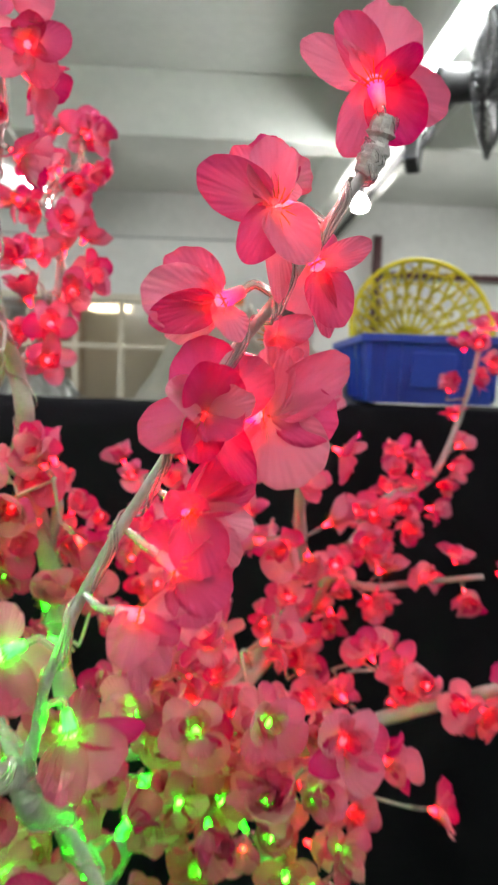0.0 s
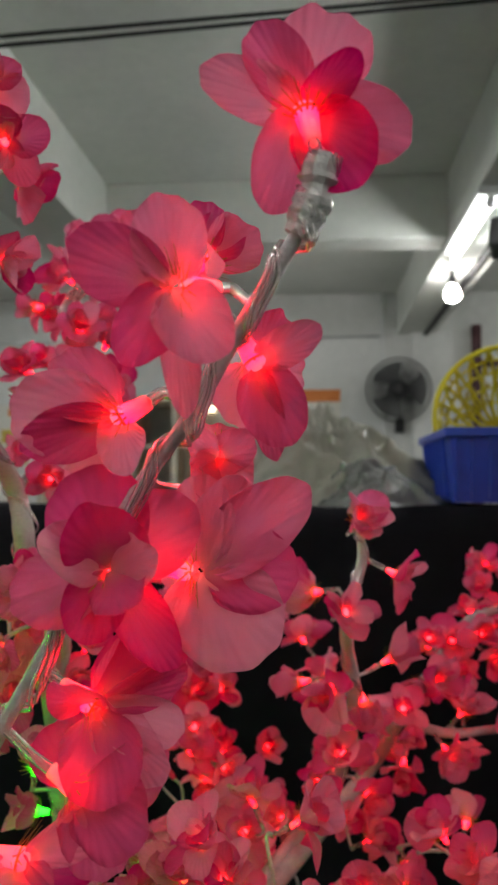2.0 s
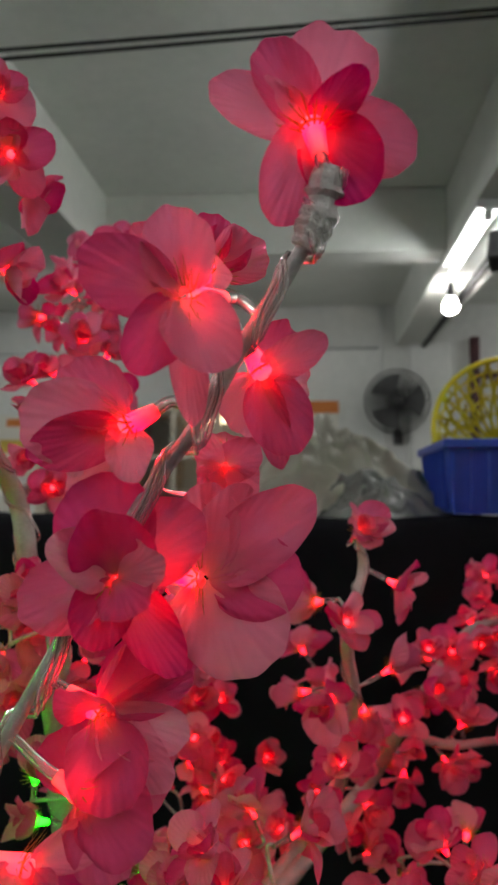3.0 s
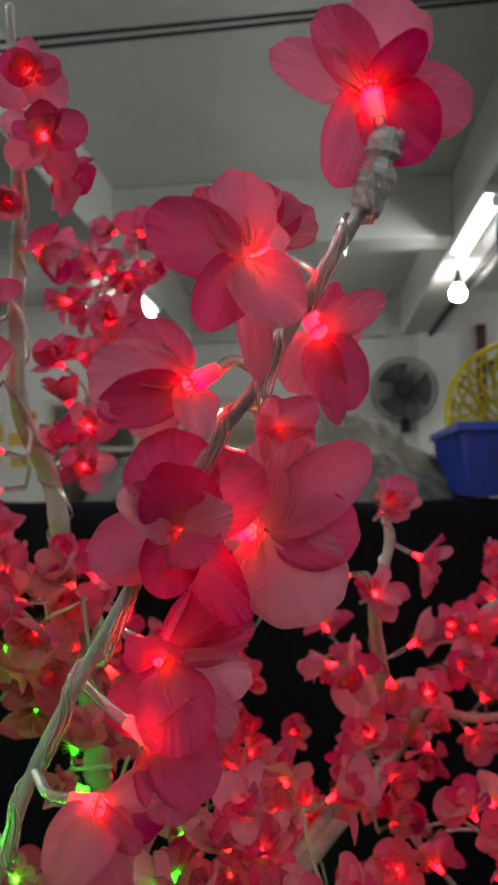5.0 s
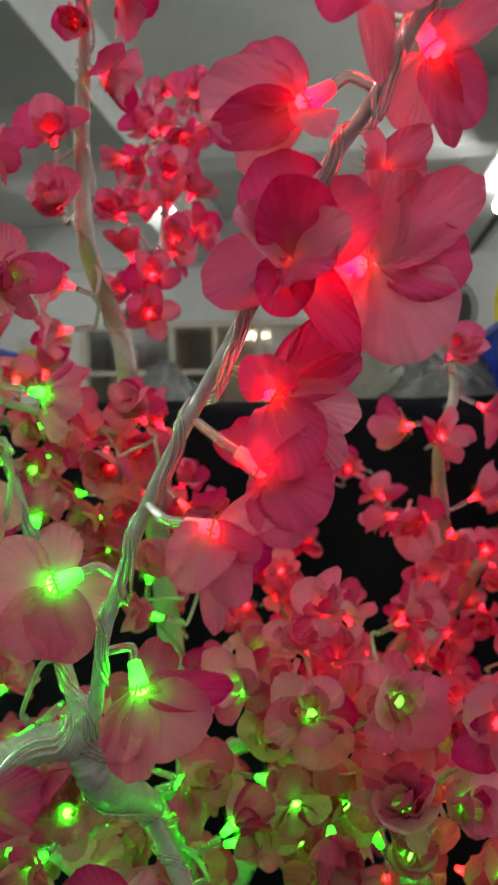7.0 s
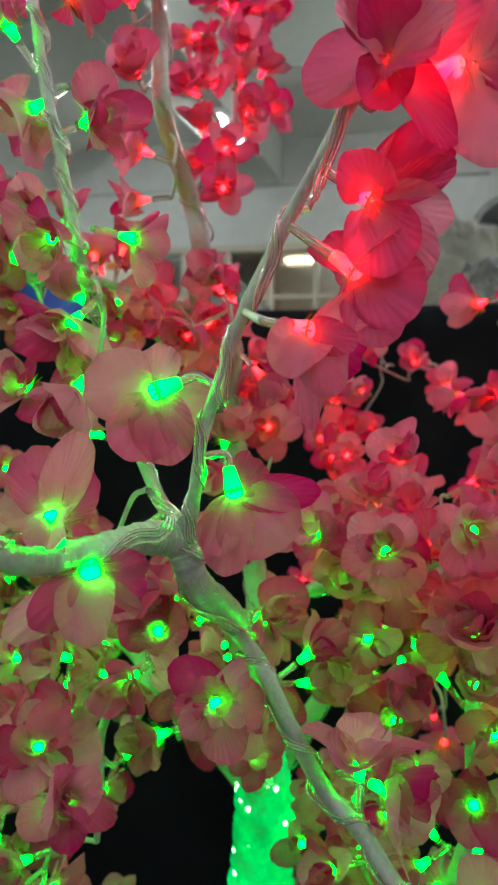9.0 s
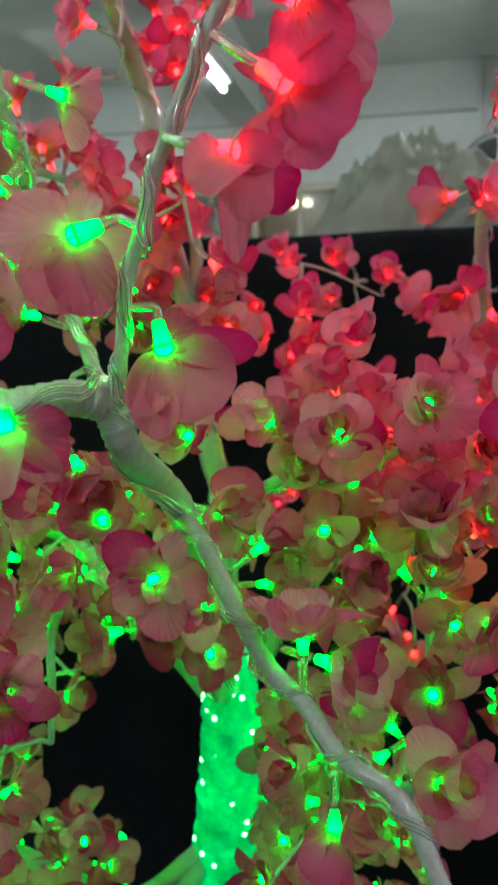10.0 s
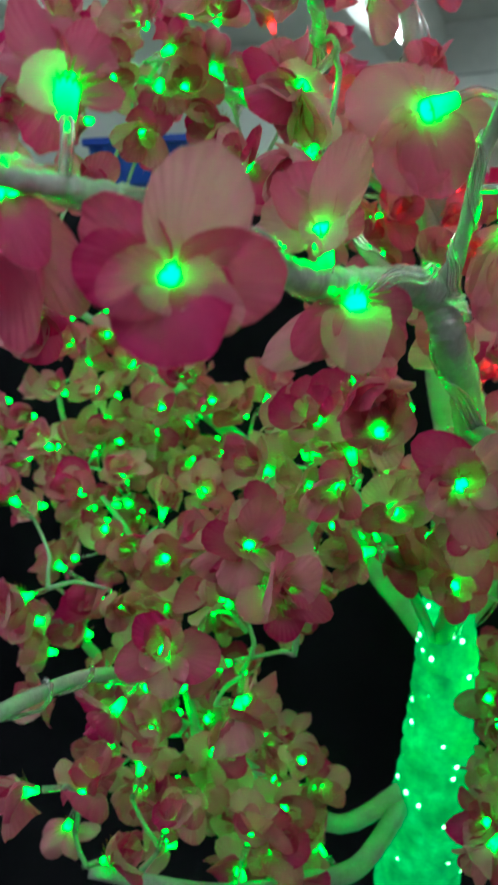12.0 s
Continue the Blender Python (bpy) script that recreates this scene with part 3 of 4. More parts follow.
    ob.matrix_basis = pose(*centre)
    return tagged(ob, label, "plastic bag", "plastic bags")


heap("plastic_bag", (0.0, 1.73, 1.345), (0.27, 0.17, 0.125), BAG, "crumpled clear plastic bags in a heap on the cloth", 2.0)
heap("plastic_bag", (0.10, 1.60, 1.347), (0.12, 0.11, 0.055), GREY_BAG, "crumpled grey plastic bag on the black cloth", 5.0)
heap("plastic_bag", (-0.47, 1.66, 1.345), (0.09, 0.09, 0.055), GREY_BAG, "small crumpled grey-green bag on the cloth", 8.0)

# lines of the branches from root to tip, and the lamps that carry blossoms
BRANCH_LINES = {}
BRANCH_LINES["fork_limb"] = [(-0.118, 0.645, 0.900), (-0.085, 0.550, 1.020), (-0.067, 0.438, 1.132), (-0.064, 0.376, 1.175), (-0.070, 0.369, 1.197)]
BRANCH_LINES["near_branch"] = [(-0.070, 0.369, 1.197), (-0.062, 0.366, 1.211), (-0.056, 0.362, 1.240), (-0.048, 0.360, 1.262), (-0.036, 0.357, 1.291), (-0.019, 0.355, 1.322), (0.000, 0.352, 1.353), (0.028, 0.349, 1.399), (0.045, 0.346, 1.421), (0.061, 0.340, 1.445), (0.076, 0.336, 1.467), (0.083, 0.335, 1.479), (0.087, 0.333, 1.494)]
BRANCH_LINES["side_arm"] = [(-0.070, 0.369, 1.197), (-0.078, 0.352, 1.201), (-0.089, 0.328, 1.201), (-0.099, 0.299, 1.205), (-0.107, 0.281, 1.215), (-0.120, 0.259, 1.223), (-0.134, 0.243, 1.227), (-0.150, 0.224, 1.230)]
BRANCH_LINES["low_branch"] = [(-0.067, 0.434, 1.132), (-0.046, 0.406, 1.131), (-0.026, 0.387, 1.111), (-0.008, 0.374, 1.092), (0.010, 0.367, 1.079), (0.027, 0.354, 1.067), (0.049, 0.344, 1.061), (0.068, 0.329, 1.036), (0.087, 0.316, 1.026), (0.106, 0.309, 1.017)]
BRANCH_LINES["left_stem"] = [(-0.074, 0.381, 1.193), (-0.137, 0.472, 1.220), (-0.170, 0.494, 1.287), (-0.150, 0.443, 1.311), (-0.144, 0.423, 1.328), (-0.154, 0.430, 1.367), (-0.166, 0.436, 1.411), (-0.174, 0.441, 1.454), (-0.180, 0.444, 1.489)]
BRANCH_LINES["tall_limb"] = [(-0.118, 0.645, 0.900), (-0.132, 0.700, 1.053), (-0.140, 0.687, 1.117), (-0.151, 0.681, 1.229), (-0.177, 0.686, 1.308), (-0.163, 0.652, 1.353), (-0.172, 0.653, 1.393), (-0.172, 0.605, 1.440), (-0.172, 0.597, 1.494), (-0.166, 0.587, 1.541), (-0.158, 0.573, 1.560), (-0.155, 0.561, 1.620), (-0.153, 0.548, 1.702)]
BRANCH_LINES["tall_limb_side"] = [(-0.172, 0.653, 1.393), (-0.157, 0.700, 1.438), (-0.161, 0.741, 1.505), (-0.182, 0.757, 1.557), (-0.168, 0.823, 1.609), (-0.175, 0.876, 1.660)]
BRANCH_LINES["right_limb"] = [(-0.118, 0.645, 0.900), (-0.040, 0.700, 1.020), (0.024, 0.843, 1.068), (0.064, 0.805, 1.147), (0.078, 0.763, 1.219), (0.074, 0.713, 1.289), (0.086, 0.722, 1.336), (0.084, 0.725, 1.362)]
BRANCH_LINES["right_far_limb"] = [(-0.040, 0.700, 1.020), (0.081, 0.913, 1.097), (0.116, 0.852, 1.176), (0.150, 0.919, 1.204), (0.194, 0.965, 1.251), (0.268, 1.053, 1.269), (0.323, 1.113, 1.376), (0.358, 1.172, 1.476)]
BRANCH_LINES["right_twig"] = [(0.116, 0.852, 1.176), (0.163, 0.883, 1.156), (0.212, 0.892, 1.160), (0.284, 0.847, 1.183)]
BRANCH_LINES["mid_branch"] = [(-0.098, 0.546, 1.082), (-0.049, 0.536, 1.122), (-0.012, 0.528, 1.134), (0.018, 0.528, 1.142), (0.046, 0.519, 1.166)]
BRANCH_LINES["right_low_branch"] = [(-0.040, 0.700, 1.020), (0.088, 0.688, 1.067), (0.161, 0.654, 1.107), (0.224, 0.620, 1.144), (0.265, 0.594, 1.172)]
BRANCH_LINES["right_stub"] = [(0.033, 0.536, 0.908), (0.053, 0.523, 0.983), (0.053, 0.524, 1.056), (0.051, 0.520, 1.099)]
BRANCH_LINES["back_limb"] = [(-0.040, 0.700, 1.020), (-0.051, 0.873, 1.049), (-0.088, 0.875, 1.133), (-0.109, 0.901, 1.198), (-0.112, 0.933, 1.272)]
BRANCH_LINES["left_far_limb"] = [(-0.118, 0.645, 0.900), (-0.248, 0.666, 1.017), (-0.310, 0.666, 1.049), (-0.371, 0.668, 1.088), (-0.430, 0.671, 1.128), (-0.506, 0.666, 1.169)]
BRANCH_LINES["left_far_twig"] = [(-0.371, 0.668, 1.088), (-0.405, 0.642, 1.058), (-0.462, 0.612, 1.058), (-0.480, 0.613, 1.094)]
BRANCH_LINES["left_low_limb"] = [(-0.135, 0.635, 0.770), (-0.172, 0.569, 0.769), (-0.217, 0.534, 0.814), (-0.262, 0.501, 0.864), (-0.297, 0.479, 0.891), (-0.345, 0.477, 0.931)]
BRANCH_LINES["left_low_twig"] = [(-0.262, 0.501, 0.864), (-0.305, 0.524, 0.946), (-0.346, 0.539, 0.995), (-0.382, 0.551, 1.020)]
BRANCH_LINES["low_left_limb"] = [(-0.135, 0.635, 0.760), (-0.143, 0.538, 0.769), (-0.166, 0.484, 0.789), (-0.205, 0.425, 0.814), (-0.266, 0.378, 0.844)]
BRANCH_LINES["near_left_twig"] = [(-0.205, 0.361, 1.006), (-0.208, 0.318, 1.025), (-0.208, 0.286, 1.033), (-0.202, 0.246, 1.044)]
BRANCH_LINES["mid_left_limb"] = [(-0.118, 0.645, 0.900), (-0.125, 0.491, 1.055), (-0.147, 0.477, 1.077), (-0.163, 0.467, 1.047), (-0.163, 0.461, 1.010), (-0.168, 0.464, 0.973)]
BRANCH_LINES["left_back_limb"] = [(-0.151, 0.681, 1.229), (-0.144, 0.681, 1.280), (-0.167, 0.656, 1.304), (-0.214, 0.636, 1.321), (-0.259, 0.617, 1.336)]
BRANCH_LINES["right_root_limb"] = [(-0.120, 0.660, 0.800), (-0.070, 0.629, 0.881), (-0.043, 0.603, 0.864), (-0.017, 0.583, 0.828), (0.004, 0.560, 0.792)]
BRANCH_LINES["upper_left_limb"] = [(-0.151, 0.681, 1.229), (-0.230, 0.681, 1.296), (-0.294, 0.611, 1.333), (-0.321, 0.575, 1.335), (-0.352, 0.536, 1.338), (-0.380, 0.500, 1.340), (-0.404, 0.464, 1.342)]
OPEN_BLOOMS = [
    ((-0.189, 0.441, 1.257), (-0.03, -0.94, 0.35)),
    ((0.007, 0.377, 1.105), (-0.00, 0.04, 1.00)),
    ((0.018, 0.388, 1.087), (0.97, -0.23, -0.06)),
    ((0.022, 0.366, 1.026), (0.03, -0.12, -0.99)),
    ((0.063, 0.386, 1.041), (0.64, -0.63, 0.44)),
    ((0.049, 0.461, 1.186), (0.27, -0.87, 0.40)),
    ((0.091, 0.427, 1.193), (0.41, -0.91, 0.12)),
    ((0.006, 0.522, 1.128), (0.07, -0.26, -0.96)),
    ((-0.058, 0.380, 1.120), (0.46, -0.83, 0.31)),
    ((-0.186, 0.350, 1.028), (0.28, -0.81, 0.51)),
    ((-0.189, 0.442, 1.040), (0.37, -0.77, 0.52)),
]
BLOOMS = {}
BLOOMS["right_limb"] = [(0.085, 0.708, 1.369), (0.075, 0.686, 1.304), (0.062, 0.721, 1.238), (0.068, 0.752, 1.178), (0.086, 0.761, 1.217), (-0.021, 0.761, 1.061), (-0.027, 0.684, 1.001), (0.113, 0.743, 1.325), (0.048, 0.732, 1.311), (0.108, 0.777, 1.250), (0.034, 0.754, 1.233), (0.044, 0.802, 1.137), (-0.066, 0.693, 1.011), (0.003, 0.696, 1.161), (-0.029, 0.783, 1.107), (-0.030, 0.658, 0.995)]
BLOOMS["right_far_limb"] = [(0.099, 0.871, 1.056), (0.196, 0.983, 1.258), (0.090, 0.820, 1.077), (0.045, 0.885, 1.206), (0.025, 0.738, 1.008), (0.030, 0.769, 0.904), (0.087, 0.852, 1.105), (0.170, 0.964, 1.178), (0.220, 1.068, 1.300), (-0.009, 0.733, 1.116), (0.212, 0.929, 1.218), (0.299, 1.113, 1.391), (0.245, 1.053, 1.291), (0.259, 1.000, 1.232), (0.121, 0.886, 1.120), (-0.014, 0.718, 1.006), (0.007, 0.767, 0.944)]
BLOOMS["right_twig"] = [(0.177, 0.873, 1.181), (0.176, 0.886, 1.141), (0.170, 0.786, 1.116), (0.175, 0.891, 1.183), (0.266, 0.844, 1.161)]
BLOOMS["tall_limb"] = [(-0.130, 0.552, 1.614), (-0.135, 0.582, 1.602), (-0.156, 0.558, 1.576), (-0.141, 0.572, 1.545), (-0.178, 0.565, 1.508), (-0.181, 0.575, 1.466), (-0.178, 0.576, 1.413), (-0.134, 0.541, 1.650), (-0.190, 0.595, 1.383), (-0.132, 0.598, 1.322), (-0.106, 0.641, 1.215), (-0.129, 0.605, 1.209), (-0.129, 0.607, 1.178), (-0.148, 0.680, 1.317), (-0.143, 0.700, 1.156), (-0.102, 0.686, 1.034)]
BLOOMS["back_limb"] = [(-0.036, 0.835, 1.099), (-0.087, 0.883, 1.123), (0.017, 0.991, 1.234), (-0.161, 1.001, 0.975), (-0.083, 0.858, 1.190), (-0.158, 1.112, 1.156), (-0.082, 0.842, 1.136), (-0.159, 1.007, 1.077), (-0.079, 1.062, 1.283), (0.017, 0.917, 1.235), (-0.093, 0.854, 1.225), (-0.049, 0.835, 1.127), (-0.037, 0.813, 1.103), (-0.021, 0.963, 1.258), (0.011, 0.972, 0.826), (-0.110, 0.872, 1.049), (-0.028, 0.938, 1.038), (-0.058, 0.820, 1.232), (-0.074, 0.820, 1.168), (-0.069, 0.846, 1.031)]
BLOOMS["left_back_limb"] = [(-0.221, 0.633, 1.358), (-0.156, 0.601, 1.286), (-0.101, 0.607, 1.256), (-0.140, 0.699, 1.238), (-0.159, 0.657, 1.296), (-0.184, 0.622, 1.302), (-0.147, 0.700, 1.241), (-0.265, 0.628, 1.382), (-0.251, 0.639, 1.352)]
BLOOMS["tall_limb_side"] = [(-0.157, 0.842, 1.648), (-0.179, 0.757, 1.584), (-0.161, 0.781, 1.556), (-0.186, 0.696, 1.491), (-0.177, 0.698, 1.458), (-0.147, 0.724, 1.461), (-0.162, 0.801, 1.589), (-0.175, 0.876, 1.660)]
BLOOMS["upper_left_limb"] = [(-0.234, 0.684, 1.295), (-0.189, 0.651, 1.242), (-0.354, 0.561, 1.357), (-0.307, 0.613, 1.349), (-0.343, 0.599, 1.332), (-0.394, 0.611, 1.261), (-0.172, 0.646, 1.247), (-0.206, 0.647, 1.261), (-0.205, 0.616, 1.223), (-0.181, 0.652, 1.217), (-0.244, 0.670, 1.282), (-0.311, 0.523, 1.296), (-0.355, 0.627, 1.336), (-0.393, 0.611, 1.349), (-0.351, 0.535, 1.359), (-0.317, 0.573, 1.358), (-0.300, 0.603, 1.351), (-0.318, 0.554, 1.326), (-0.341, 0.533, 1.333), (-0.363, 0.507, 1.365), (-0.292, 0.596, 1.309), (-0.370, 0.498, 1.338), (-0.312, 0.581, 1.333), (-0.281, 0.620, 1.336), (-0.322, 0.601, 1.390), (-0.335, 0.494, 1.257)]
BLOOMS["right_stub"] = [(0.053, 0.479, 1.128), (0.052, 0.473, 1.129), (-0.029, 0.515, 0.946), (0.134, 0.534, 1.128), (0.090, 0.573, 1.088), (0.032, 0.590, 1.106), (0.060, 0.601, 1.125), (-0.020, 0.547, 0.942), (-0.026, 0.539, 0.905), (0.063, 0.571, 0.937), (0.035, 0.559, 0.915), (-0.046, 0.486, 0.865)]
BLOOMS["mid_branch"] = [(-0.068, 0.508, 1.111), (-0.008, 0.507, 1.106), (0.015, 0.609, 1.099), (0.051, 0.609, 1.185), (-0.036, 0.566, 1.088)]
BLOOMS["left_stem"] = [(-0.179, 0.442, 1.401), (-0.131, 0.420, 1.386), (-0.168, 0.427, 1.346), (-0.149, 0.409, 1.330), (-0.147, 0.423, 1.256), (-0.154, 0.430, 1.288), (-0.188, 0.500, 1.310), (-0.106, 0.385, 1.185), (-0.156, 0.434, 1.290), (-0.234, 0.481, 1.361), (-0.290, 0.388, 1.181), (-0.223, 0.559, 1.259)]
BLOOMS["fork_limb"] = [(-0.124, 0.442, 1.150), (-0.038, 0.487, 1.102), (-0.066, 0.492, 1.118), (-0.053, 0.554, 1.051), (-0.057, 0.590, 0.952), (-0.067, 0.472, 1.069)]
BLOOMS["mid_left_limb"] = [(-0.130, 0.473, 1.044), (-0.136, 0.450, 1.089), (-0.165, 0.468, 1.081), (-0.175, 0.417, 1.060), (-0.144, 0.390, 1.052), (-0.182, 0.425, 1.049), (-0.147, 0.391, 1.047), (-0.132, 0.508, 1.046), (-0.121, 0.528, 1.018), (-0.209, 0.440, 0.967), (-0.195, 0.440, 0.939), (-0.205, 0.545, 0.953), (-0.210, 0.447, 1.010), (-0.217, 0.429, 0.982), (-0.207, 0.477, 0.923), (-0.191, 0.557, 0.976), (-0.238, 0.488, 1.027), (-0.199, 0.512, 1.038)]
BLOOMS["left_far_limb"] = [(-0.289, 0.663, 0.944), (-0.242, 0.649, 1.055), (-0.355, 0.686, 1.041), (-0.365, 0.661, 1.062), (-0.261, 0.589, 1.002), (-0.374, 0.674, 1.119), (-0.279, 0.660, 1.097), (-0.220, 0.623, 1.061)]
BLOOMS["right_low_branch"] = [(0.009, 0.628, 1.029), (0.144, 0.708, 1.140), (0.166, 0.660, 1.145), (0.120, 0.757, 1.089), (0.184, 0.638, 1.140), (0.124, 0.627, 1.034), (0.196, 0.631, 1.036), (0.063, 0.619, 1.091)]
BLOOMS["left_far_twig"] = [(-0.416, 0.591, 1.056), (-0.403, 0.615, 0.991), (-0.499, 0.698, 0.877), (-0.581, 0.737, 0.860), (-0.406, 0.644, 1.068), (-0.454, 0.633, 1.120)]
BLOOMS["left_low_twig"] = [(-0.422, 0.584, 1.012), (-0.339, 0.542, 0.981), (-0.298, 0.513, 0.955), (-0.356, 0.548, 1.044), (-0.325, 0.557, 1.017), (-0.397, 0.508, 0.973), (-0.399, 0.467, 1.041)]
BLOOMS["near_left_twig"] = [(-0.227, 0.360, 0.976)]
BLOOMS["low_left_limb"] = [(-0.247, 0.411, 0.906), (-0.189, 0.447, 0.849), (-0.221, 0.400, 0.882), (-0.268, 0.380, 0.899), (-0.281, 0.344, 0.919), (-0.201, 0.450, 0.813), (-0.171, 0.517, 0.789), (-0.249, 0.380, 0.859)]
BLOOMS["left_low_limb"] = [(-0.192, 0.503, 0.824), (-0.353, 0.453, 0.783), (-0.315, 0.495, 0.806), (-0.349, 0.421, 0.990), (-0.374, 0.456, 0.952), (-0.291, 0.450, 0.986), (-0.223, 0.459, 0.890)]
BLOOMS["right_root_limb"] = [(-0.059, 0.579, 0.890)]


# ---- the tree of lights ----
def petal_mesh(index, calm=False):
    """One pressed fabric petal: narrow root, round uneven rim, cupped, ruffled and a little folded."""
    r = random.Random(40 + index)
    nu, nv = (32, 14) if calm else (12, 8)
    length, width = 0.0240 * r.uniform(0.90, 1.10), 0.0128 * r.uniform(0.84, 1.15)
    cup, bend, ruffle = r.uniform(0.10, 0.60), r.uniform(-0.30, 0.60), r.uniform(0.0005, 0.0014)
    twist, ph = r.uniform(-0.45, 0.45), r.uniform(0, 6.3)
    fold = r.uniform(0.4, 1.3) * r.choice((0, 0, 1, -1))
    curl = r.choice((0.0, 0.0, 0.9, 1.5, -0.8))
    side = r.choice((-1, 1))
    point = r.choice((0.0, 0.3, 0.8, 1.3))
    if calm:
        length, width, twist, fold = 0.026, 0.0135, 0.5 * twist, 0.35 * fold
        cup, bend, curl, point = 0.7 * cup, 0.5 * bend, 0.4 * curl, 0.2 * point
    verts, uvs, faces = [], [], []
    for j in range(nv + 1):
        v = (j / nv) ** 0.85
        for i in range(nu + 1):
            s = 2 * i / nu - 1
            fan = 1.28 * s
            far = v * length * math.cos(fan) ** (0.75 + 0.5 * point) * (1 + 0.026 * math.sin(4 * s + ph) + 0.008 * math.sin((23 if calm else 9) * s + ph))
            x, y = 1.04 * far * math.sin(fan) * (1.0 if calm else width / 0.0128), far * math.cos(fan)
            half = max(1e-5, abs(x))
            edge = max(abs(s), v) ** 5
            z = cup * x * x / width + bend * length * v * v * 0.55 + ruffle * edge * math.sin(9 * s * v + 5 * v + ph) + 0.00042 * math.sin(17 * s + ph) * v * v
            z -= curl * max(0.0, v - 0.55) ** 2 * length * (1.0 + 0.5 * math.sin(3 * s + ph))
            if calm:
                z += (0.0017 * math.sin(4.2 * s + 3 * v + ph) + 0.0010 * math.sin(7 * v + 2.2 * s - ph)) * v + 0.00024 * math.sin(22 * s + ph) * v ** 4
            if fold and s * side > 0.2:
                z += fold * (s * side - 0.2) * half * 0.7
            a = twist * v
            verts.append((x * math.cos(a) - z * math.sin(a), y, x * math.sin(a) + z * math.cos(a)))
            uvs.append((s * 0.5 + 0.5, v))
    for j in range(nv):
        for i in range(nu):
            a = j * (nu + 1) + i
            faces.append((a, a + 1, a + nu + 2, a + nu + 1))
    me = mesh_of("petal", verts, faces, PETAL, True)
    lay = me.uv_layers.new(name="UVMap")
    for lp in me.loops:
        lay.data[lp.index].uv = uvs[lp.vertex_index]
    return me


PETALS = [petal_mesh(i) for i in range(26)]
BROAD_PETALS = [petal_mesh(i, True) for i in range(12)]


def lathe(name, prof, mat, sides=12):
    verts = [(r * math.cos(2 * math.pi * i / sides), r * math.sin(2 * math.pi * i / sides), z) for z, r in prof for i in range(sides)]
    faces = [(k * sides + i, k * sides + (i + 1) % sides, (k + 1) * sides + (i + 1) % sides, (k + 1) * sides + i) for k in range(len(prof) - 1) for i in range(sides)]
    faces.append(tuple(reversed(range(sides))))
    faces.append(tuple(range((len(prof) - 1) * sides, len(prof) * sides)))
    return mesh_of(name, verts, faces, mat, True)


CAP = [(-0.0102, 0.0019), (-0.0096, 0.0025), (-0.0075, 0.0027), (-0.0050, 0.0030), (-0.0025, 0.0034), (0.0, 0.0037), (0.0018, 0.0034), (0.0028, 0.0023), (0.0032, 0.0008)]


def lamp_cap(mat):
    """A cap with its height laid into the texture coordinates."""
    me = lathe("led_cap", CAP, mat)
    lay = me.uv_layers.new(name="UVMap")
    for lp in me.loops:
        lay.data[lp.index].uv = (0.5, (me.vertices[lp.vertex_index].co.z + 0.0102) / 0.0134)
    return me


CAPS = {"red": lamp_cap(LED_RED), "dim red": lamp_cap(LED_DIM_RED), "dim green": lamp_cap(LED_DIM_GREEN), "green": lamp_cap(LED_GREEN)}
CAP_TRUNK = lamp_cap(LED_TRUNK)
STEM_MESH = lathe("clear_stem", [(-0.024, 0.0016), (-0.020, 0.0019), (-0.012, 0.0021), (-0.0095, 0.0022)], STEM, 8)


def heart_mesh(index):
    """The flower's heart: a ring of fine printed stamen rays round the lamp's collar."""
    r = random.Random(90 + index)
    verts, faces = [], []
    for i in range(30):
        a = 2 * math.pi * i / 30 + r.uniform(-0.06, 0.06)
        out = r.uniform(0.0085, 0.0125)
        for rad, wide in ((0.0036, 0.00032), (0.006, 0.00028), (out, 0.00012)):
            z = (-0.0009 if i % 2 else -0.0028) + (rad - 0.0036) * 0.35
            for s in (-1, 1):
                verts.append((rad * math.cos(a) - s * wide * math.sin(a), rad * math.sin(a) + s * wide * math.cos(a), z))
        k = i * 6
        faces += [(k, k + 1, k + 3, k + 2), (k + 2, k + 3, k + 5, k + 4)]
    k = len(verts)
    for i in range(14):
        a = 2 * math.pi * i / 14
        for rad, z in ((0.0037, -0.0016), (0.0041, -0.0008)):
            verts.append((rad * math.cos(a), rad * math.sin(a), z))
    for i in range(14):
        faces.append((k + 2 * i, k + 2 * ((i + 1) % 14), k + 2 * ((i + 1) % 14) + 1, k + 2 * i + 1))
    return mesh_of("heart", verts, faces, STAMEN)


HEARTS = [heart_mesh(i) for i in range(4)]


def facing(p, axis, spin):
    q = Vector(axis).normalized().to_track_quat("Z", "Y")
    return Matrix.Translation(p) @ q.to_matrix().to_4x4() @ Matrix.Rotation(spin, 4, "Z")


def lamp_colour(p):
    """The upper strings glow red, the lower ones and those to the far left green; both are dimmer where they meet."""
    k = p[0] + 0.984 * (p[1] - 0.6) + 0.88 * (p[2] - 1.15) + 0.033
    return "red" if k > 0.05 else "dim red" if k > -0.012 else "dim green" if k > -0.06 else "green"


def petal_pose(angle, rise, size, rad=0.0024, z=-0.0006, broad=1.0):
    return Matrix.Rotation(angle, 4, "Z") @ Matrix.Translation((0, rad, z)) @ Matrix.Rotation(rise, 4, "X") @ Matrix.Diagonal((size * broad, size, size, 1))


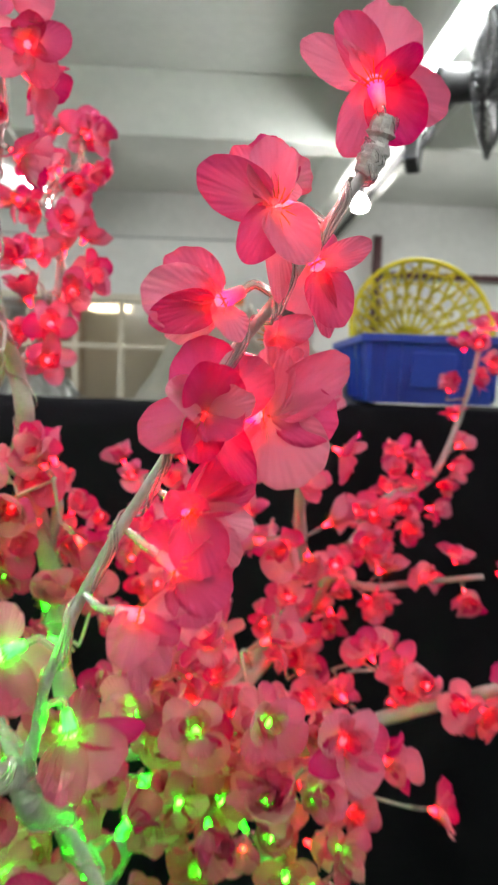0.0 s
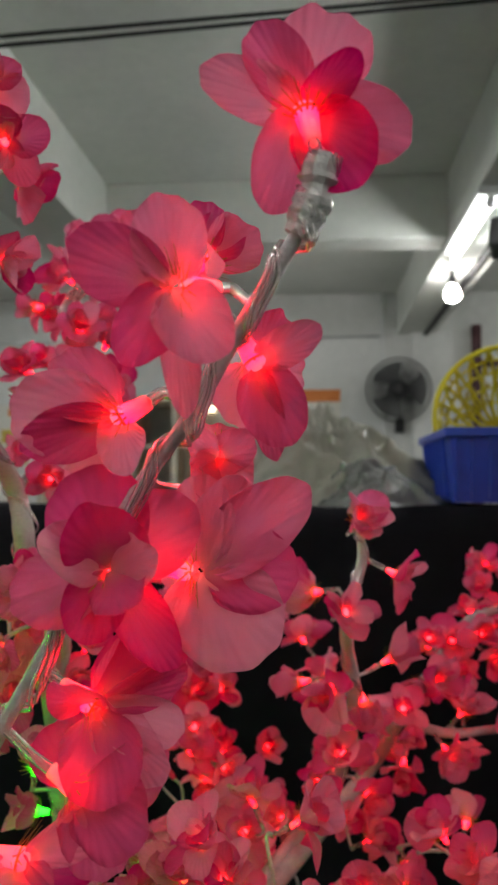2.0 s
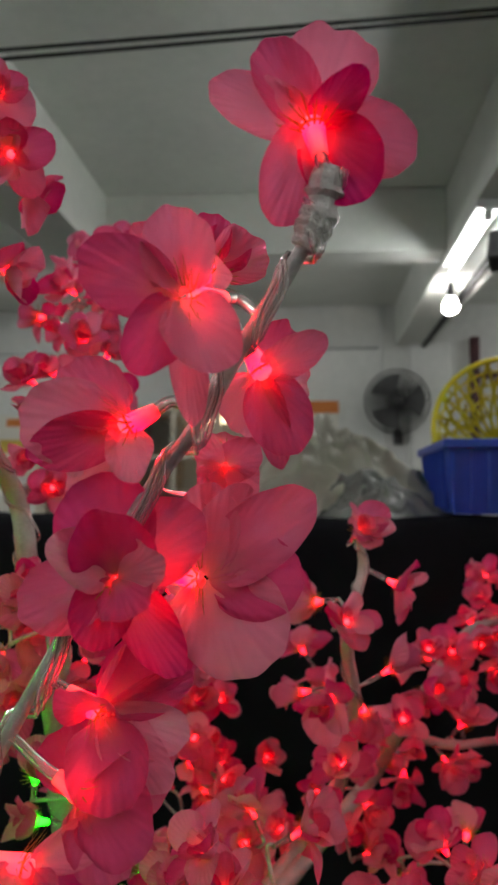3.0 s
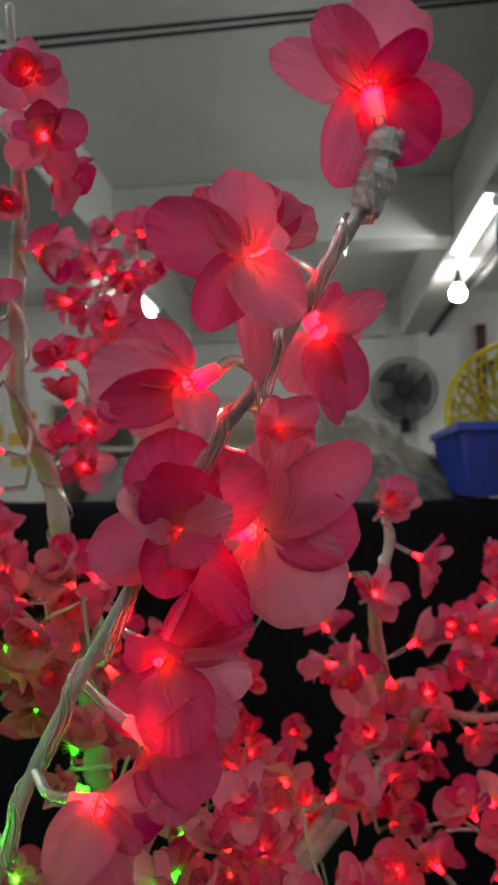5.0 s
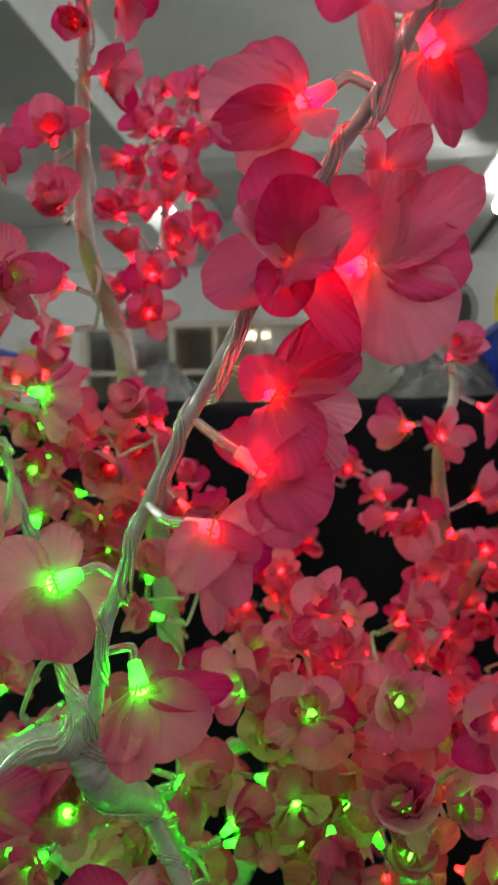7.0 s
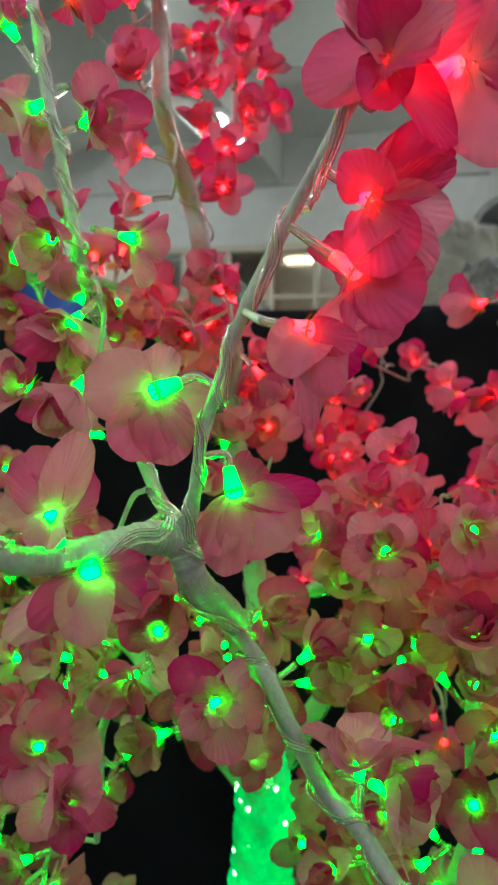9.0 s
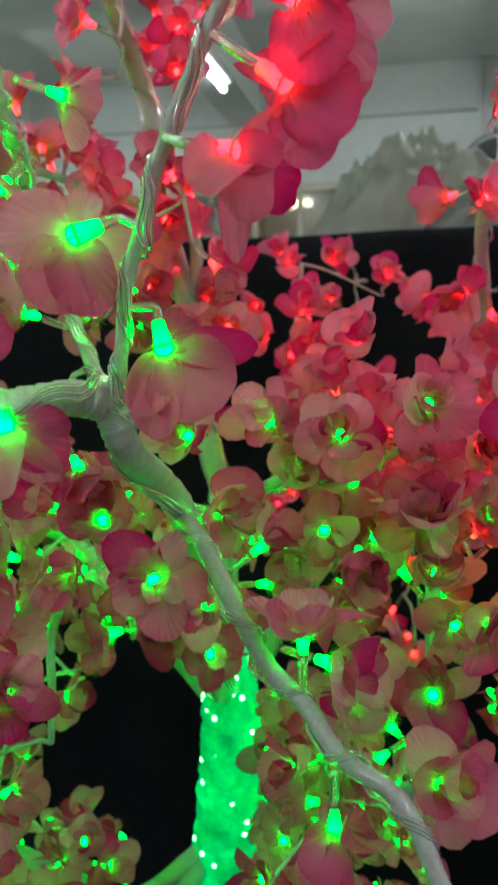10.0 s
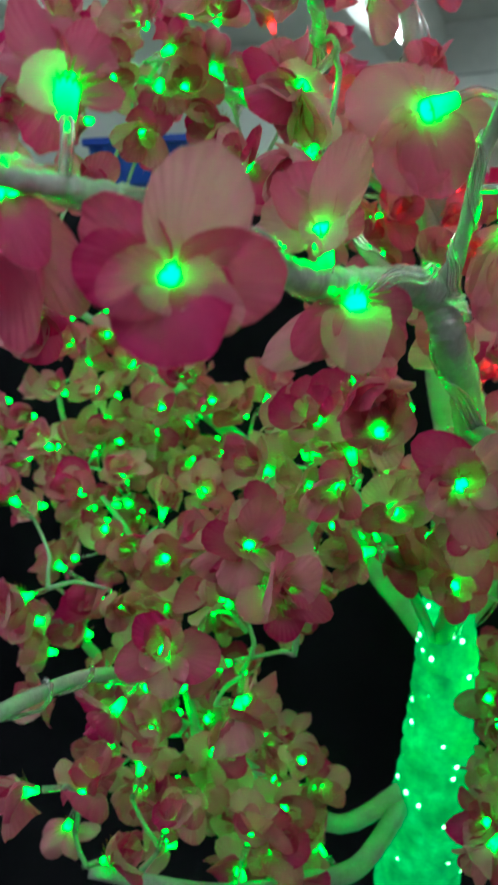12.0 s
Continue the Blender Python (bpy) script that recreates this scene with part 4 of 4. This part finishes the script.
def petal_poses(r, size, opened):
    """Where the petals of one bloom sit: five outside, some cupped ones within."""
    out = []
    start = r.uniform(0, 6.28)
    for i in range(5):
        out.append(petal_pose(start + i * 1.2566 + r.uniform(-0.2, 0.2), math.radians(opened + r.uniform(-24, 24)), size * r.uniform(0.88, 1.08), broad=r.uniform(0.72, 1.06)))
    inner = r.choice((4, 5, 5, 6))
    for i in range(inner):
        out.append(petal_pose(start + 0.63 + i * 6.283 / inner + r.uniform(-0.3, 0.3), math.radians(min(80, opened + 28 + r.uniform(-20, 20))), size * r.uniform(0.5, 0.8), 0.0026, 0.0008, r.uniform(0.7, 1.1)))
    return out


tree = empty("blossom_tree", pose(-0.12, 0.64, 0), "artificial pink blossom tree hung with glowing string lights", "artificial tree")
HOME = tree.matrix_basis.inverted()
count = 0
used = []


def bloom(p, axis, r, poses, colour="", sunk=0.001, shapes=PETALS, stem=True):
    """One blossom on its lamp. Its stem runs back along the axis to the branch."""
    global count
    used.append(Vector(p))
    count += 1
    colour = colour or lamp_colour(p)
    flower = child("flower", HEARTS[count % 4], tree, HOME @ facing(p, axis, 0.0))
    for m in poses:
        child("petal", r.choice(shapes), flower, m)
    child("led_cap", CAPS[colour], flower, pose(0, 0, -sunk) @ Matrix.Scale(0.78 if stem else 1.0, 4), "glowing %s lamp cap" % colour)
    if stem:
        child("clear_stem", STEM_MESH, flower, pose(0, 0, -sunk))
    return flower


def open_bloom(p, axis, petals, colour="", sunk=0.001):
    """A near blossom: each petal by its reach from the heart and its breadth, in millimetres, and the way its face looks."""
    m = facing(p, axis, 0.0)
    turn = m.to_3x3().inverted()
    poses = []
    for reach, breadth, face in petals:
        y = turn @ Vector(reach)
        z = turn @ Vector(face)
        x = y.cross(z).normalized()
        z = x.cross(y).normalized()
        spin = Matrix((x, y.normalized(), z)).transposed().to_4x4()
        poses.append(Matrix.Translation(y.normalized() * 0.0005) @ spin @ Matrix.Diagonal((breadth / 25.5, y.length / 26.0, min(1.3, breadth / 19.0), 1)))
    flower = bloom(Vector(p), axis, near_rng, poses, colour, sunk, BROAD_PETALS, False)
    back = Vector(axis).normalized()
    start = Vector(p) - back * (0.0085 + sunk)
    root = nearest(start - back * 0.008)[1]
    far = (start - root).length
    line = spline([start, start - back * min(0.008, 0.45 * far), start.lerp(root, 0.75) - back * 0.12 * far, root], 7)
    child("clear_stem", mesh_of("clear_stem", *tube_lines([m.inverted() @ q for q in line], lambda t: 0.0021 - 0.0005 * t, 8), STEM, True), flower)


near_rng = random.Random(5)


def girth(name, r0, r1, t):
    """Half the thickness along a branch; the near one is bound with a fat wrap of tape at its tip and at its root."""
    if name == "near_branch":
        return r0 + (r1 - r0) * t + 0.0026 * max(0, 1 - t / 0.10) + (0.0018 if t > 0.90 else 0.0)
    if name in ("fork_limb", "side_arm"):
        return r0 + (r1 - r0) * t + 0.0007 * ((t * 24) % 1.0)
    return r0 + (r1 - r0) * t


def branch(name, points, r0, r1, wires=0, pitch=0.036, label="white tape-wrapped branch", sides=12, bend=0.10):
    line = spline(points, 30 if name in ("fork_limb", "side_arm") else 9)
    long = sum((b - a).length for a, b in zip(line, line[1:]))
    ob = child("branch", mesh_of("branch", *tube_lines([HOME @ p for p in line], lambda t: girth(name, r0, r1, t), sides, bend, len(name)), TAPE, True), tree, None, label)
    for w in range(wires):
        n = max(12, int(long / 0.0035))
        pts = []
        for i in range(n):
            f = i / (n - 1) * (len(line) - 1)
            k = min(int(f), len(line) - 2)
            c = line[k].lerp(line[k + 1], f - k)
            t = (line[k + 1] - line[k]).normalized()
            side = t.cross(Vector((0.3, 0.9, 0.1))).normalized()
            up = side.cross(t)
            rad = girth(name, r0, r1, i / (n - 1))
            far = i / (n - 1) * long
            a = 2 * math.pi * far / pitch + 0.9 * math.sin(2 * math.pi * far / pitch) + w * 0.0021 / (rad + 0.001) + 0.4 * math.sin(far * 31)
            slack = 0.0019 * max(0.0, math.sin(math.pi * far / pitch + 0.8)) ** 3
            pts.append(HOME @ (c + (side * math.cos(a) + up * math.sin(a)) * (rad + 0.0010 + slack)))
        child("clear_wire", mesh_of("clear_wire", *tube_lines(pts, lambda t: 0.0008, 6), WIRE, True), ob)
    return line


THICK = {"fork_limb": (0.0084, 0.0060), "near_branch": (0.0027, 0.0023), "side_arm": (0.0070, 0.0024), "low_branch": (0.0042, 0.0030), "left_stem": (0.0036, 0.0026),
         "tall_limb": (0.012, 0.0028), "tall_limb_side": (0.0042, 0.0025), "right_limb": (0.010, 0.0030), "right_far_limb": (0.0085, 0.0032), "mid_branch": (0.0045, 0.0030),
         "right_low_branch": (0.008, 0.0045), "left_far_limb": (0.010, 0.004), "left_low_limb": (0.0085, 0.004), "low_left_limb": (0.009, 0.0045), "right_stub": (0.0055, 0.0045), "near_left_twig": (0.003, 0.0036), "mid_left_limb": (0.0042, 0.0020), "left_low_twig": (0.0038, 0.0020), "left_far_twig": (0.0038, 0.0022), "upper_left_limb": (0.0040, 0.0022)}
WIRED = {"near_branch": 3, "side_arm": 3, "low_branch": 3, "left_stem": 3, "fork_limb": 4, "tall_limb": 2, "tall_limb_side": 3, "mid_branch": 2, "near_left_twig": 2, "right_limb": 2}
LINES = {}
for name, pts in BRANCH_LINES.items():
    r0, r1 = THICK.get(name, (0.0055, 0.003))
    LINES[name] = branch(name, pts, r0, r1, WIRED.get(name, 0), {"fork_limb": 0.16, "side_arm": 0.075, "tall_limb": 0.09, "right_limb": 0.11}.get(name, 0.036))


# the crumpled binding of tape at the near branch's tip
tip = [HOME @ q for q in LINES["near_branch"][-16:]]
v, f = tube_lines(tip, lambda t: 0.0046 + 0.0010 * math.sin(3.1 * t), 9, 0.34, 8)
child("tape_binding", mesh_of("tape_binding", v, f, SHINY_TAPE), tree, None, "crumpled white tape bound round the branch tip")


def nearest(p):
    best = (9.0, None)
    for line in LINES.values():
        for q in line:
            d = (q - p).length
            if d < best[0]:
                best = (d, q)
    return best


def trunk():
    """The stout trunk: bound in film that itself emits mottled green, set with lamps, standing on a steel plate."""
    line = spline([(-0.142, 0.655, 0.012), (-0.138, 0.652, 0.30), (-0.128, 0.648, 0.62), (-0.111, 0.645, 0.84), (-0.116, 0.645, 0.985)], 40)

    def stout(t):
        girths = np.interp(t, (0, 0.5, 0.64, 0.75, 0.86, 0.94, 1), (0.046, 0.037, 0.0325, 0.028, 0.0235, 0.018, 0.008))
        return float(girths) + 0.0016 * ((t * 34) % 1.0)
    v, f = tube_lines([HOME @ p for p in line], stout, 24, 0.10, 3)
    body = child("trunk", mesh_of("trunk", v, f, TRUNK_GLOW_FILM, True), tree, None, "film-wrapped trunk glowing green from the lamps within")
    r = random.Random(11)
    for i in range(90):
        k = 66 + r.random() * 84
        q = line[min(int(k), len(line) - 1)]
        a = r.uniform(0, 6.28)
        rad = stout(k / len(line)) - 0.0005
        n = Vector((math.cos(a), math.sin(a), 0.25))
        child("trunk_lamp", CAP_TRUNK, body, HOME @ facing(q + Vector((math.cos(a), math.sin(a), 0)) * (rad - 0.001), n, 0) @ Matrix.Scale(0.62, 4))
    part("base_plate", slab((-0.17, -0.16, 0.002), (0.13, 0.16, 0.014), 0.003), GREY_METAL, tree)


TRUNK_GLOW_FILM, nt_, b_ = material("trunk_glow_film")
b_.inputs["Base Color"].default_value = (0.10, 0.24, 0.13, 1)
b_.inputs["Roughness"].default_value = 0.25
# Mottled green emission in the film stands in for light of lamps beneath.
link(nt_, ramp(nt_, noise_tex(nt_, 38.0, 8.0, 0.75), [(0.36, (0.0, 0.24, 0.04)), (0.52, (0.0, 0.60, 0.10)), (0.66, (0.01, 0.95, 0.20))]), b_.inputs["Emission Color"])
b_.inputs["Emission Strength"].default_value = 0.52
bump(nt_, noise_tex(nt_, 70.0, 5.0), b_, 0.6, 0.004)
trunk()

r = random.Random(21)
for p, axis in OPEN_BLOOMS:
    bloom(Vector(p), axis, r, petal_poses(r, r.uniform(0.98, 1.10), r.uniform(16, 34)))
# the blossoms that pass close by, from the tip of the near branch down to the fork, then along the side arm
open_bloom((0.082, 0.333, 1.507), (-0.23, 0.21, 0.95), [((-29, -6, 11), 15, (0.0, -0.9, -0.4)), ((-14, -4, 23), 16, (-0.1, -1.0, -0.2)), ((6, 14, 30), 25, (0.3, -0.9, 0.3)), ((15, -13, 7), 11, (-0.3, -0.7, -0.7)), ((29, 6, -7), 19, (0.1, -0.9, -0.4)), ((18, 4, -20), 21, (-0.1, -1.0, -0.3)), ((-10, -0, -28), 18, (0.2, -1.0, -0.1))], "red")
open_bloom((0.044, 0.330, 1.457), (-0.63, -0.76, -0.16), [((-1, -2, 27), 19, (0.3, -1.0, -0.1)), ((-29, -6, 12), 20, (0.1, -1.0, -0.2)), ((-10, -10, -23), 16, (0.5, -0.9, 0.2)), ((14, -6, -23), 19, (-0.0, -1.0, 0.3)), ((4, 3, -36), 10, (0.2, -1.0, -0.1)), ((-17, 5, 24), 14, (-0.0, -1.0, 0.2))], "red", 0.007)
open_bloom((0.023, 0.345, 1.421), (-0.87, -0.07, -0.48), [((-33, -6, 2), 24, (0.2, -1.0, -0.1)), ((-22, 8, 19), 21, (-0.1, -0.9, 0.3)), ((-24, 10, -14), 16, (-0.1, -0.9, -0.4)), ((9, -18, -17), 13, (0.1, -0.6, 0.8)), ((-29, -5, -8), 16, (0.2, -1.0, -0.1))], "red")
open_bloom((0.064, 0.357, 1.439), (0.51, 0.02, -0.86), [((22, -9, 9), 11, (-0.2, -0.9, -0.3)), ((7, 20, 19), 14, (0.5, -0.7, 0.5)), ((9, 3, -26), 19, (0.1, -1.0, -0.1)), ((-12, 16, -18), 20, (-0.1, -0.8, -0.6)), ((5, 3, -30), 10, (0.1, -1.0, -0.1)), ((13, 23, -3), 15, (0.8, -0.5, -0.3))], "red")
open_bloom((0.018, 0.351, 1.374), (0.39, -0.77, 0.50), [((-7, -3, 32), 28, (0.4, -0.9, -0.0)), ((7, -17, 22), 24, (0.2, -0.7, -0.7)), ((-29, -5, -10), 21, (0.1, -1.0, 0.0)), ((-15, -17, 11), 17, (0.7, -0.7, -0.1)), ((16, -17, -7), 20, (-0.4, -0.6, 0.6)), ((-6, -10, -21), 17, (0.4, -0.9, 0.3)), ((26, 3, 22), 23, (0.2, -1.0, -0.0)), ((19, 5, -31), 16, (0.4, -0.9, 0.1)), ((21, -17, 8), 15, (-0.6, -0.8, -0.3))], "red", 0.007)
open_bloom((0.045, 0.362, 1.373), (0.91, -0.42, 0.02), [((18, 5, -30), 33, (0.3, -1.0, 0.0)), ((12, 0, 30), 19, (0.2, -1.0, -0.1)), ((33, 4, 28), 21, (0.1, -1.0, 0.0)), ((31, 5, 1), 24, (0.2, -1.0, 0.1)), ((0, -2, 31), 19, (0.2, -1.0, -0.1)), ((-11, 14, -25), 16, (0.0, -0.9, -0.5)), ((-18, 18, -8), 15, (-0.6, -0.7, -0.2))], "red", 0.007)
open_bloom((0.044, 0.367, 1.476), (0.31, 0.34, 0.89), [((14, 21, 14), 19, (0.8, -0.6, 0.1)), ((-6, 18, 25), 17, (0.1, -0.8, 0.6)), ((5, 20, 20), 16, (0.6, -0.6, 0.5)), ((-19, 16, 14), 16, (-0.5, -0.8, 0.2)), ((11, -18, -9), 11, (-0.7, -0.6, 0.3))], "red")
open_bloom((0.047, 0.380, 1.410), (0.17, -0.82, 0.55), [((-4, 19, 14), 15, (0.1, -0.6, 0.8)), ((17, -18, 4), 13, (-0.6, -0.7, -0.3)), ((-6, -22, 4), 13, (0.9, -0.3, -0.4)), ((12, -18, -11), 15, (-0.4, -0.7, 0.7)), ((-1, -20, -13), 15, (0.4, -0.5, 0.7))], "red", 0.004)
open_bloom((0.012, 0.358, 1.329), (0.84, 0.13, -0.52), [((-2, -19, 14), 18, (0.2, -0.6, -0.8)), ((24, 11, 26), 21, (0.4, -0.9, 0.1)), ((7, -2, -28), 24, (0.1, -1.0, 0.1)), ((26, 7, -8), 18, (0.2, -1.0, -0.2)), ((27, 10, 12), 12, (0.4, -0.9, -0.1)), ((12, 17, 23), 17, (0.5, -0.8, 0.3)), ((21, 3, -23), 16, (0.1, -1.0, -0.1))], "red", 0.004)
open_bloom((0.007, 0.355, 1.304), (0.83, 0.09, -0.55), [((-13, 19, 18), 22, (-0.3, -0.7, 0.6)), ((23, 18, 6), 20, (0.6, -0.8, 0.0)), ((23, -1, -13), 25, (-0.0, -1.0, 0.0)), ((12, 0, -26), 20, (0.1, -1.0, 0.0)), ((-10, 18, -2), 13, (-0.7, -0.5, -0.5))], "dim red")
open_bloom((-0.009, 0.350, 1.283), (0.96, 0.18, -0.22), [((27, 10, 13), 13, (0.3, -0.9, 0.0)), ((18, -16, -4), 12, (-0.6, -0.7, 0.2)), ((-4, -23, -15), 20, (0.5, -0.5, 0.7)), ((13, -13, -20), 19, (-0.1, -0.9, 0.5)), ((1, -4, -34), 11, (0.2, -1.0, 0.1)), ((16, 19, -13), 19, (0.6, -0.7, -0.3))], "dim red")
open_bloom((-0.074, 0.358, 1.260), (-0.87, -0.36, -0.34), [((-27, -8, 5), 28, (0.3, -1.0, 0.1)), ((-8, -6, -27), 26, (0.4, -0.9, 0.1)), ((15, 19, -11), 21, (0.7, -0.7, -0.1)), ((7, -2, -28), 23, (0.4, -0.9, 0.2)), ((-6, 21, 16), 16, (0.4, -0.5, 0.8))])
open_bloom((-0.045, 0.370, 1.218), (0.25, -0.10, -0.96), [((-2, -5, -33), 20, (0.3, -0.9, 0.1)), ((20, 3, -22), 33, (0.3, -0.9, 0.2)), ((33, 10, 1), 15, (0.3, -0.9, 0.2)), ((3, 23, 11), 16, (0.6, -0.4, 0.7)), ((-9, -4, -25), 16, (0.3, -1.0, 0.1))])
open_bloom((-0.094, 0.311, 1.218), (-0.21, -0.03, 0.98), [((2, 27, 14), 18, (0.7, -0.4, 0.6)), ((15, -16, -2), 15, (-0.6, -0.6, 0.4)), ((-16, 12, 22), 19, (0.1, -0.8, 0.5)), ((-26, 10, 7), 19, (-0.3, -0.9, 0.3)), ((7, 11, 29), 15, (0.5, -0.9, 0.2)), ((4, -22, -4), 11, (0.7, 0.0, 0.7))])
open_bloom((-0.085, 0.321, 1.195), (0.47, -0.63, -0.62), [((12, 24, -11), 22, (0.9, -0.5, -0.1)), ((9, -16, -20), 21, (0.2, -0.7, 0.7)), ((-13, -18, -15), 16, (0.6, -0.7, 0.4)), ((-25, -17, -21), 14, (0.4, -0.9, 0.2)), ((9, 15, -22), 16, (0.6, -0.8, -0.3))])
open_bloom((-0.107, 0.243, 1.205), (0.38, -0.57, 0.73), [((9, 12, 30), 23, (0.6, -0.8, 0.2)), ((-21, -7, 17), 17, (0.4, -0.9, 0.1)), ((-17, -18, 3), 18, (0.7, -0.7, -0.0)), ((-7, -24, -4), 15, (0.9, -0.3, 0.2)), ((14, -19, -17), 27, (0.3, -0.5, 0.8)), ((26, 13, -1), 21, (0.5, -0.9, 0.0)), ((25, -10, -8), 15, (-0.2, -0.9, 0.4)), ((-11, 5, 12), 14, (0.2, -0.8, 0.5)), ((2, 12, 11), 13, (0.7, -0.5, 0.4)), ((14, 8, 2), 10, (0.5, -0.9, 0.0)), ((-9, -9, 3), 11, (0.7, -0.7, -0.0)), ((6, -11, -9), 15, (0.4, -0.4, 0.8))])
open_bloom((-0.141, 0.247, 1.254), (-0.33, 0.41, 0.85), [((-17, 20, 25), 28, (0.5, -0.5, 0.7)), ((4, -22, -2), 13, (1.0, 0.2, -0.2)), ((-0, 23, 1), 9, (1.0, 0.0, -0.3)), ((-19, 9, -13), 14, (0.2, -0.7, -0.7)), ((-6, 25, 19), 14, (0.8, -0.2, 0.5)), ((-29, 10, 18), 17, (-0.1, -0.9, 0.4))])
open_bloom((-0.151, 0.233, 1.226), (0.75, -0.66, 0.12), [((-4, 20, -5), 23, (0.9, 0.1, -0.5)), ((4, -5, -29), 17, (0.7, -0.7, 0.2)), ((22, 3, -31), 15, (0.5, -0.8, 0.3)), ((8, -6, -39), 15, (0.7, -0.7, 0.3)), ((23, -13, -18), 14, (0.2, -0.7, 0.7)), ((-30, 9, 4), 19, (-0.3, -1.0, 0.1)), ((-23, 15, 21), 19, (0.3, -0.6, 0.7))], "", 0.004)


def twig(a, b, axis, radius=0.0013):
    far = (a - b).length
    mid = (a + b) / 2 + Vector((0.05, -0.03, 0.10)) * far - axis * 0.16 * far
    v, f = tube_lines([HOME @ q for q in spline([a, a.lerp(mid, 0.5) + Vector((0, 0, 0.02)) * far, mid, b - axis * 0.10 * far, b], 6)], lambda t: radius * (1.3 - 0.3 * t), 7, 0.1)
    child("twig", mesh_of("twig", v, f, TAPE, True), tree)


nodes = [q for line in LINES.values() for q in line]
waiting = [Vector(p) for spots in BLOOMS.values() for p in spots]
waiting.sort(key=lambda p: nearest(p)[0])
for p in waiting:
    q = min(nodes, key=lambda n: (n - p).length)
    d = (p - q).length
    away = (p - q).normalized() if d > 0.004 else Vector((0, -1, 0.3))
    axis = (away * 0.75 + Vector((r.uniform(-0.7, 0.7), r.uniform(-0.9, 0.35), r.uniform(-0.4, 0.7)))).normalized()
    root = p - axis * 0.022
    if (root - q).length > 0.012:
        twig(q, root, axis)
        nodes += [q.lerp(root, 0.4), q.lerp(root, 0.7), root]
    bloom(p, axis, r, petal_poses(r, r.uniform(0.92, 1.2), r.uniform(18, 58)))

def in_gap(c):
    """Clear air inside the crown: the hollow beside the trunk and the bare front of the trunk."""
    k = c[1] - 0.645
    hollow = ((c[0] + 0.195 + 0.366 * k) / 0.072) ** 2 + ((c[2] - 0.875 + 0.6 * k) / 0.085) ** 2 < 1
    return hollow or (k < 0.06 and -0.085 < c[0] + 0.122 + 0.23 * k < 0.035 and c[2] + 0.66 * k < 0.925)


# the blossoms between: along every branch, where there is room
for name, line in LINES.items():
    if name in ("near_branch", "fork_limb", "side_arm", "low_branch", "tall_limb"):
        continue
    for k in range(6, len(line) - 2, 3):
        if count >= 298:
            break
        if r.random() < (0.42 if name.startswith("right") else 0.3):
            continue
        c = line[k] + Vector((r.uniform(-1, 1), r.uniform(-1, 1), r.uniform(-0.6, 1))) * 0.03
        if min((c - u).length for u in used) < 0.036 or c[1] < 0.40 or in_gap(c):
            continue
        away = (c - line[k]).normalized()
        bloom(c, away, r, petal_poses(r, r.uniform(0.8, 1.0), r.uniform(18, 44)))


# past the countable ones: the crowd of further blossoms, joined
CROWDED = {"upper_left_limb": 2, "right_root_limb": 6, "tall_limb_side": 1, "right_twig": 1, "right_far_limb": 1, "mid_branch": 2, "right_low_branch": 1, "right_stub": 3, "back_limb": 2, "left_far_limb": 3,
           "left_far_twig": 3, "left_low_limb": 5, "left_low_twig": 4, "low_left_limb": 5, "mid_left_limb": 3, "left_back_limb": 1}


def crowd():
    r = random.Random(77)
    base = []
    for me in PETALS:
        base.append(([v.co.copy() for v in me.vertices], [tuple(p.vertices) for p in me.polygons], me))
    uvs = []
    for me in PETALS:
        per = [None] * len(me.vertices)
        for lp in me.loops:
            per[lp.vertex_index] = tuple(me.uv_layers[0].data[lp.index].uv)
        uvs.append(per)
    caps = {colour: ([], [], []) for colour in CAPS}
    cap_v = [v.co * 0.78 for v in CAPS["red"].vertices]
    cap_f = [tuple(p.vertices) for p in CAPS["red"].polygons]
    verts, faces, uv = [], [], []
    made = 0
    for name, line in LINES.items():
        for k in range(4, len(line)):
            for _ in range(CROWDED.get(name, 0)):
                c = line[k] + Vector((r.uniform(-1, 1), r.uniform(-1, 1), r.uniform(-0.8, 1))) * (0.026 if CROWDED[name] < 2 else 0.05)
                if c[1] < 0.43 or min((c - u).length for u in used) < 0.027 or r.random() < 0.3 or in_gap(c):
                    continue
                used.append(c)
                made += 1
                m = HOME @ facing(c, (c - line[k]).normalized() * 0.8 + Vector((0.1, -1.0, 0.35)), 0.0)
                for pm in petal_poses(r, r.uniform(0.9, 1.12), r.uniform(20, 55)):
                    i = r.randrange(len(base))
                    off = len(verts)
                    full = m @ pm
                    verts += [full @ v for v in base[i][0]]
                    faces += [tuple(q + off for q in f) for f in base[i][1]]
                    uv += uvs[i]
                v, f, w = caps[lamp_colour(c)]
                off = len(v)
                v += [m @ q for q in cap_v]
                f += [tuple(q + off for q in g) for g in cap_f]
                w += [(0.5, (q.z / 0.78 + 0.0102) / 0.0134) for q in cap_v]

    def put(name, v, f, w, mat, label):
        me = mesh_of(name, v, f, mat, True)
        lay = me.uv_layers.new(name="UVMap")
        for lp in me.loops:
            lay.data[lp.index].uv = w[lp.vertex_index]
        ob = child(name, me, tree, None, label)
        ob["kind"] = "stuff"
    put("blossom_crowd", verts, faces, uv, PETAL, "crowd of further pink fabric blossoms")
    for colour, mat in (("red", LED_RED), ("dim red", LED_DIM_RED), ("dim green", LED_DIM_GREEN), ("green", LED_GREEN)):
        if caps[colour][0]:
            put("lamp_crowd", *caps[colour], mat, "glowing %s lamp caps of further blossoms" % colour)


crowd()
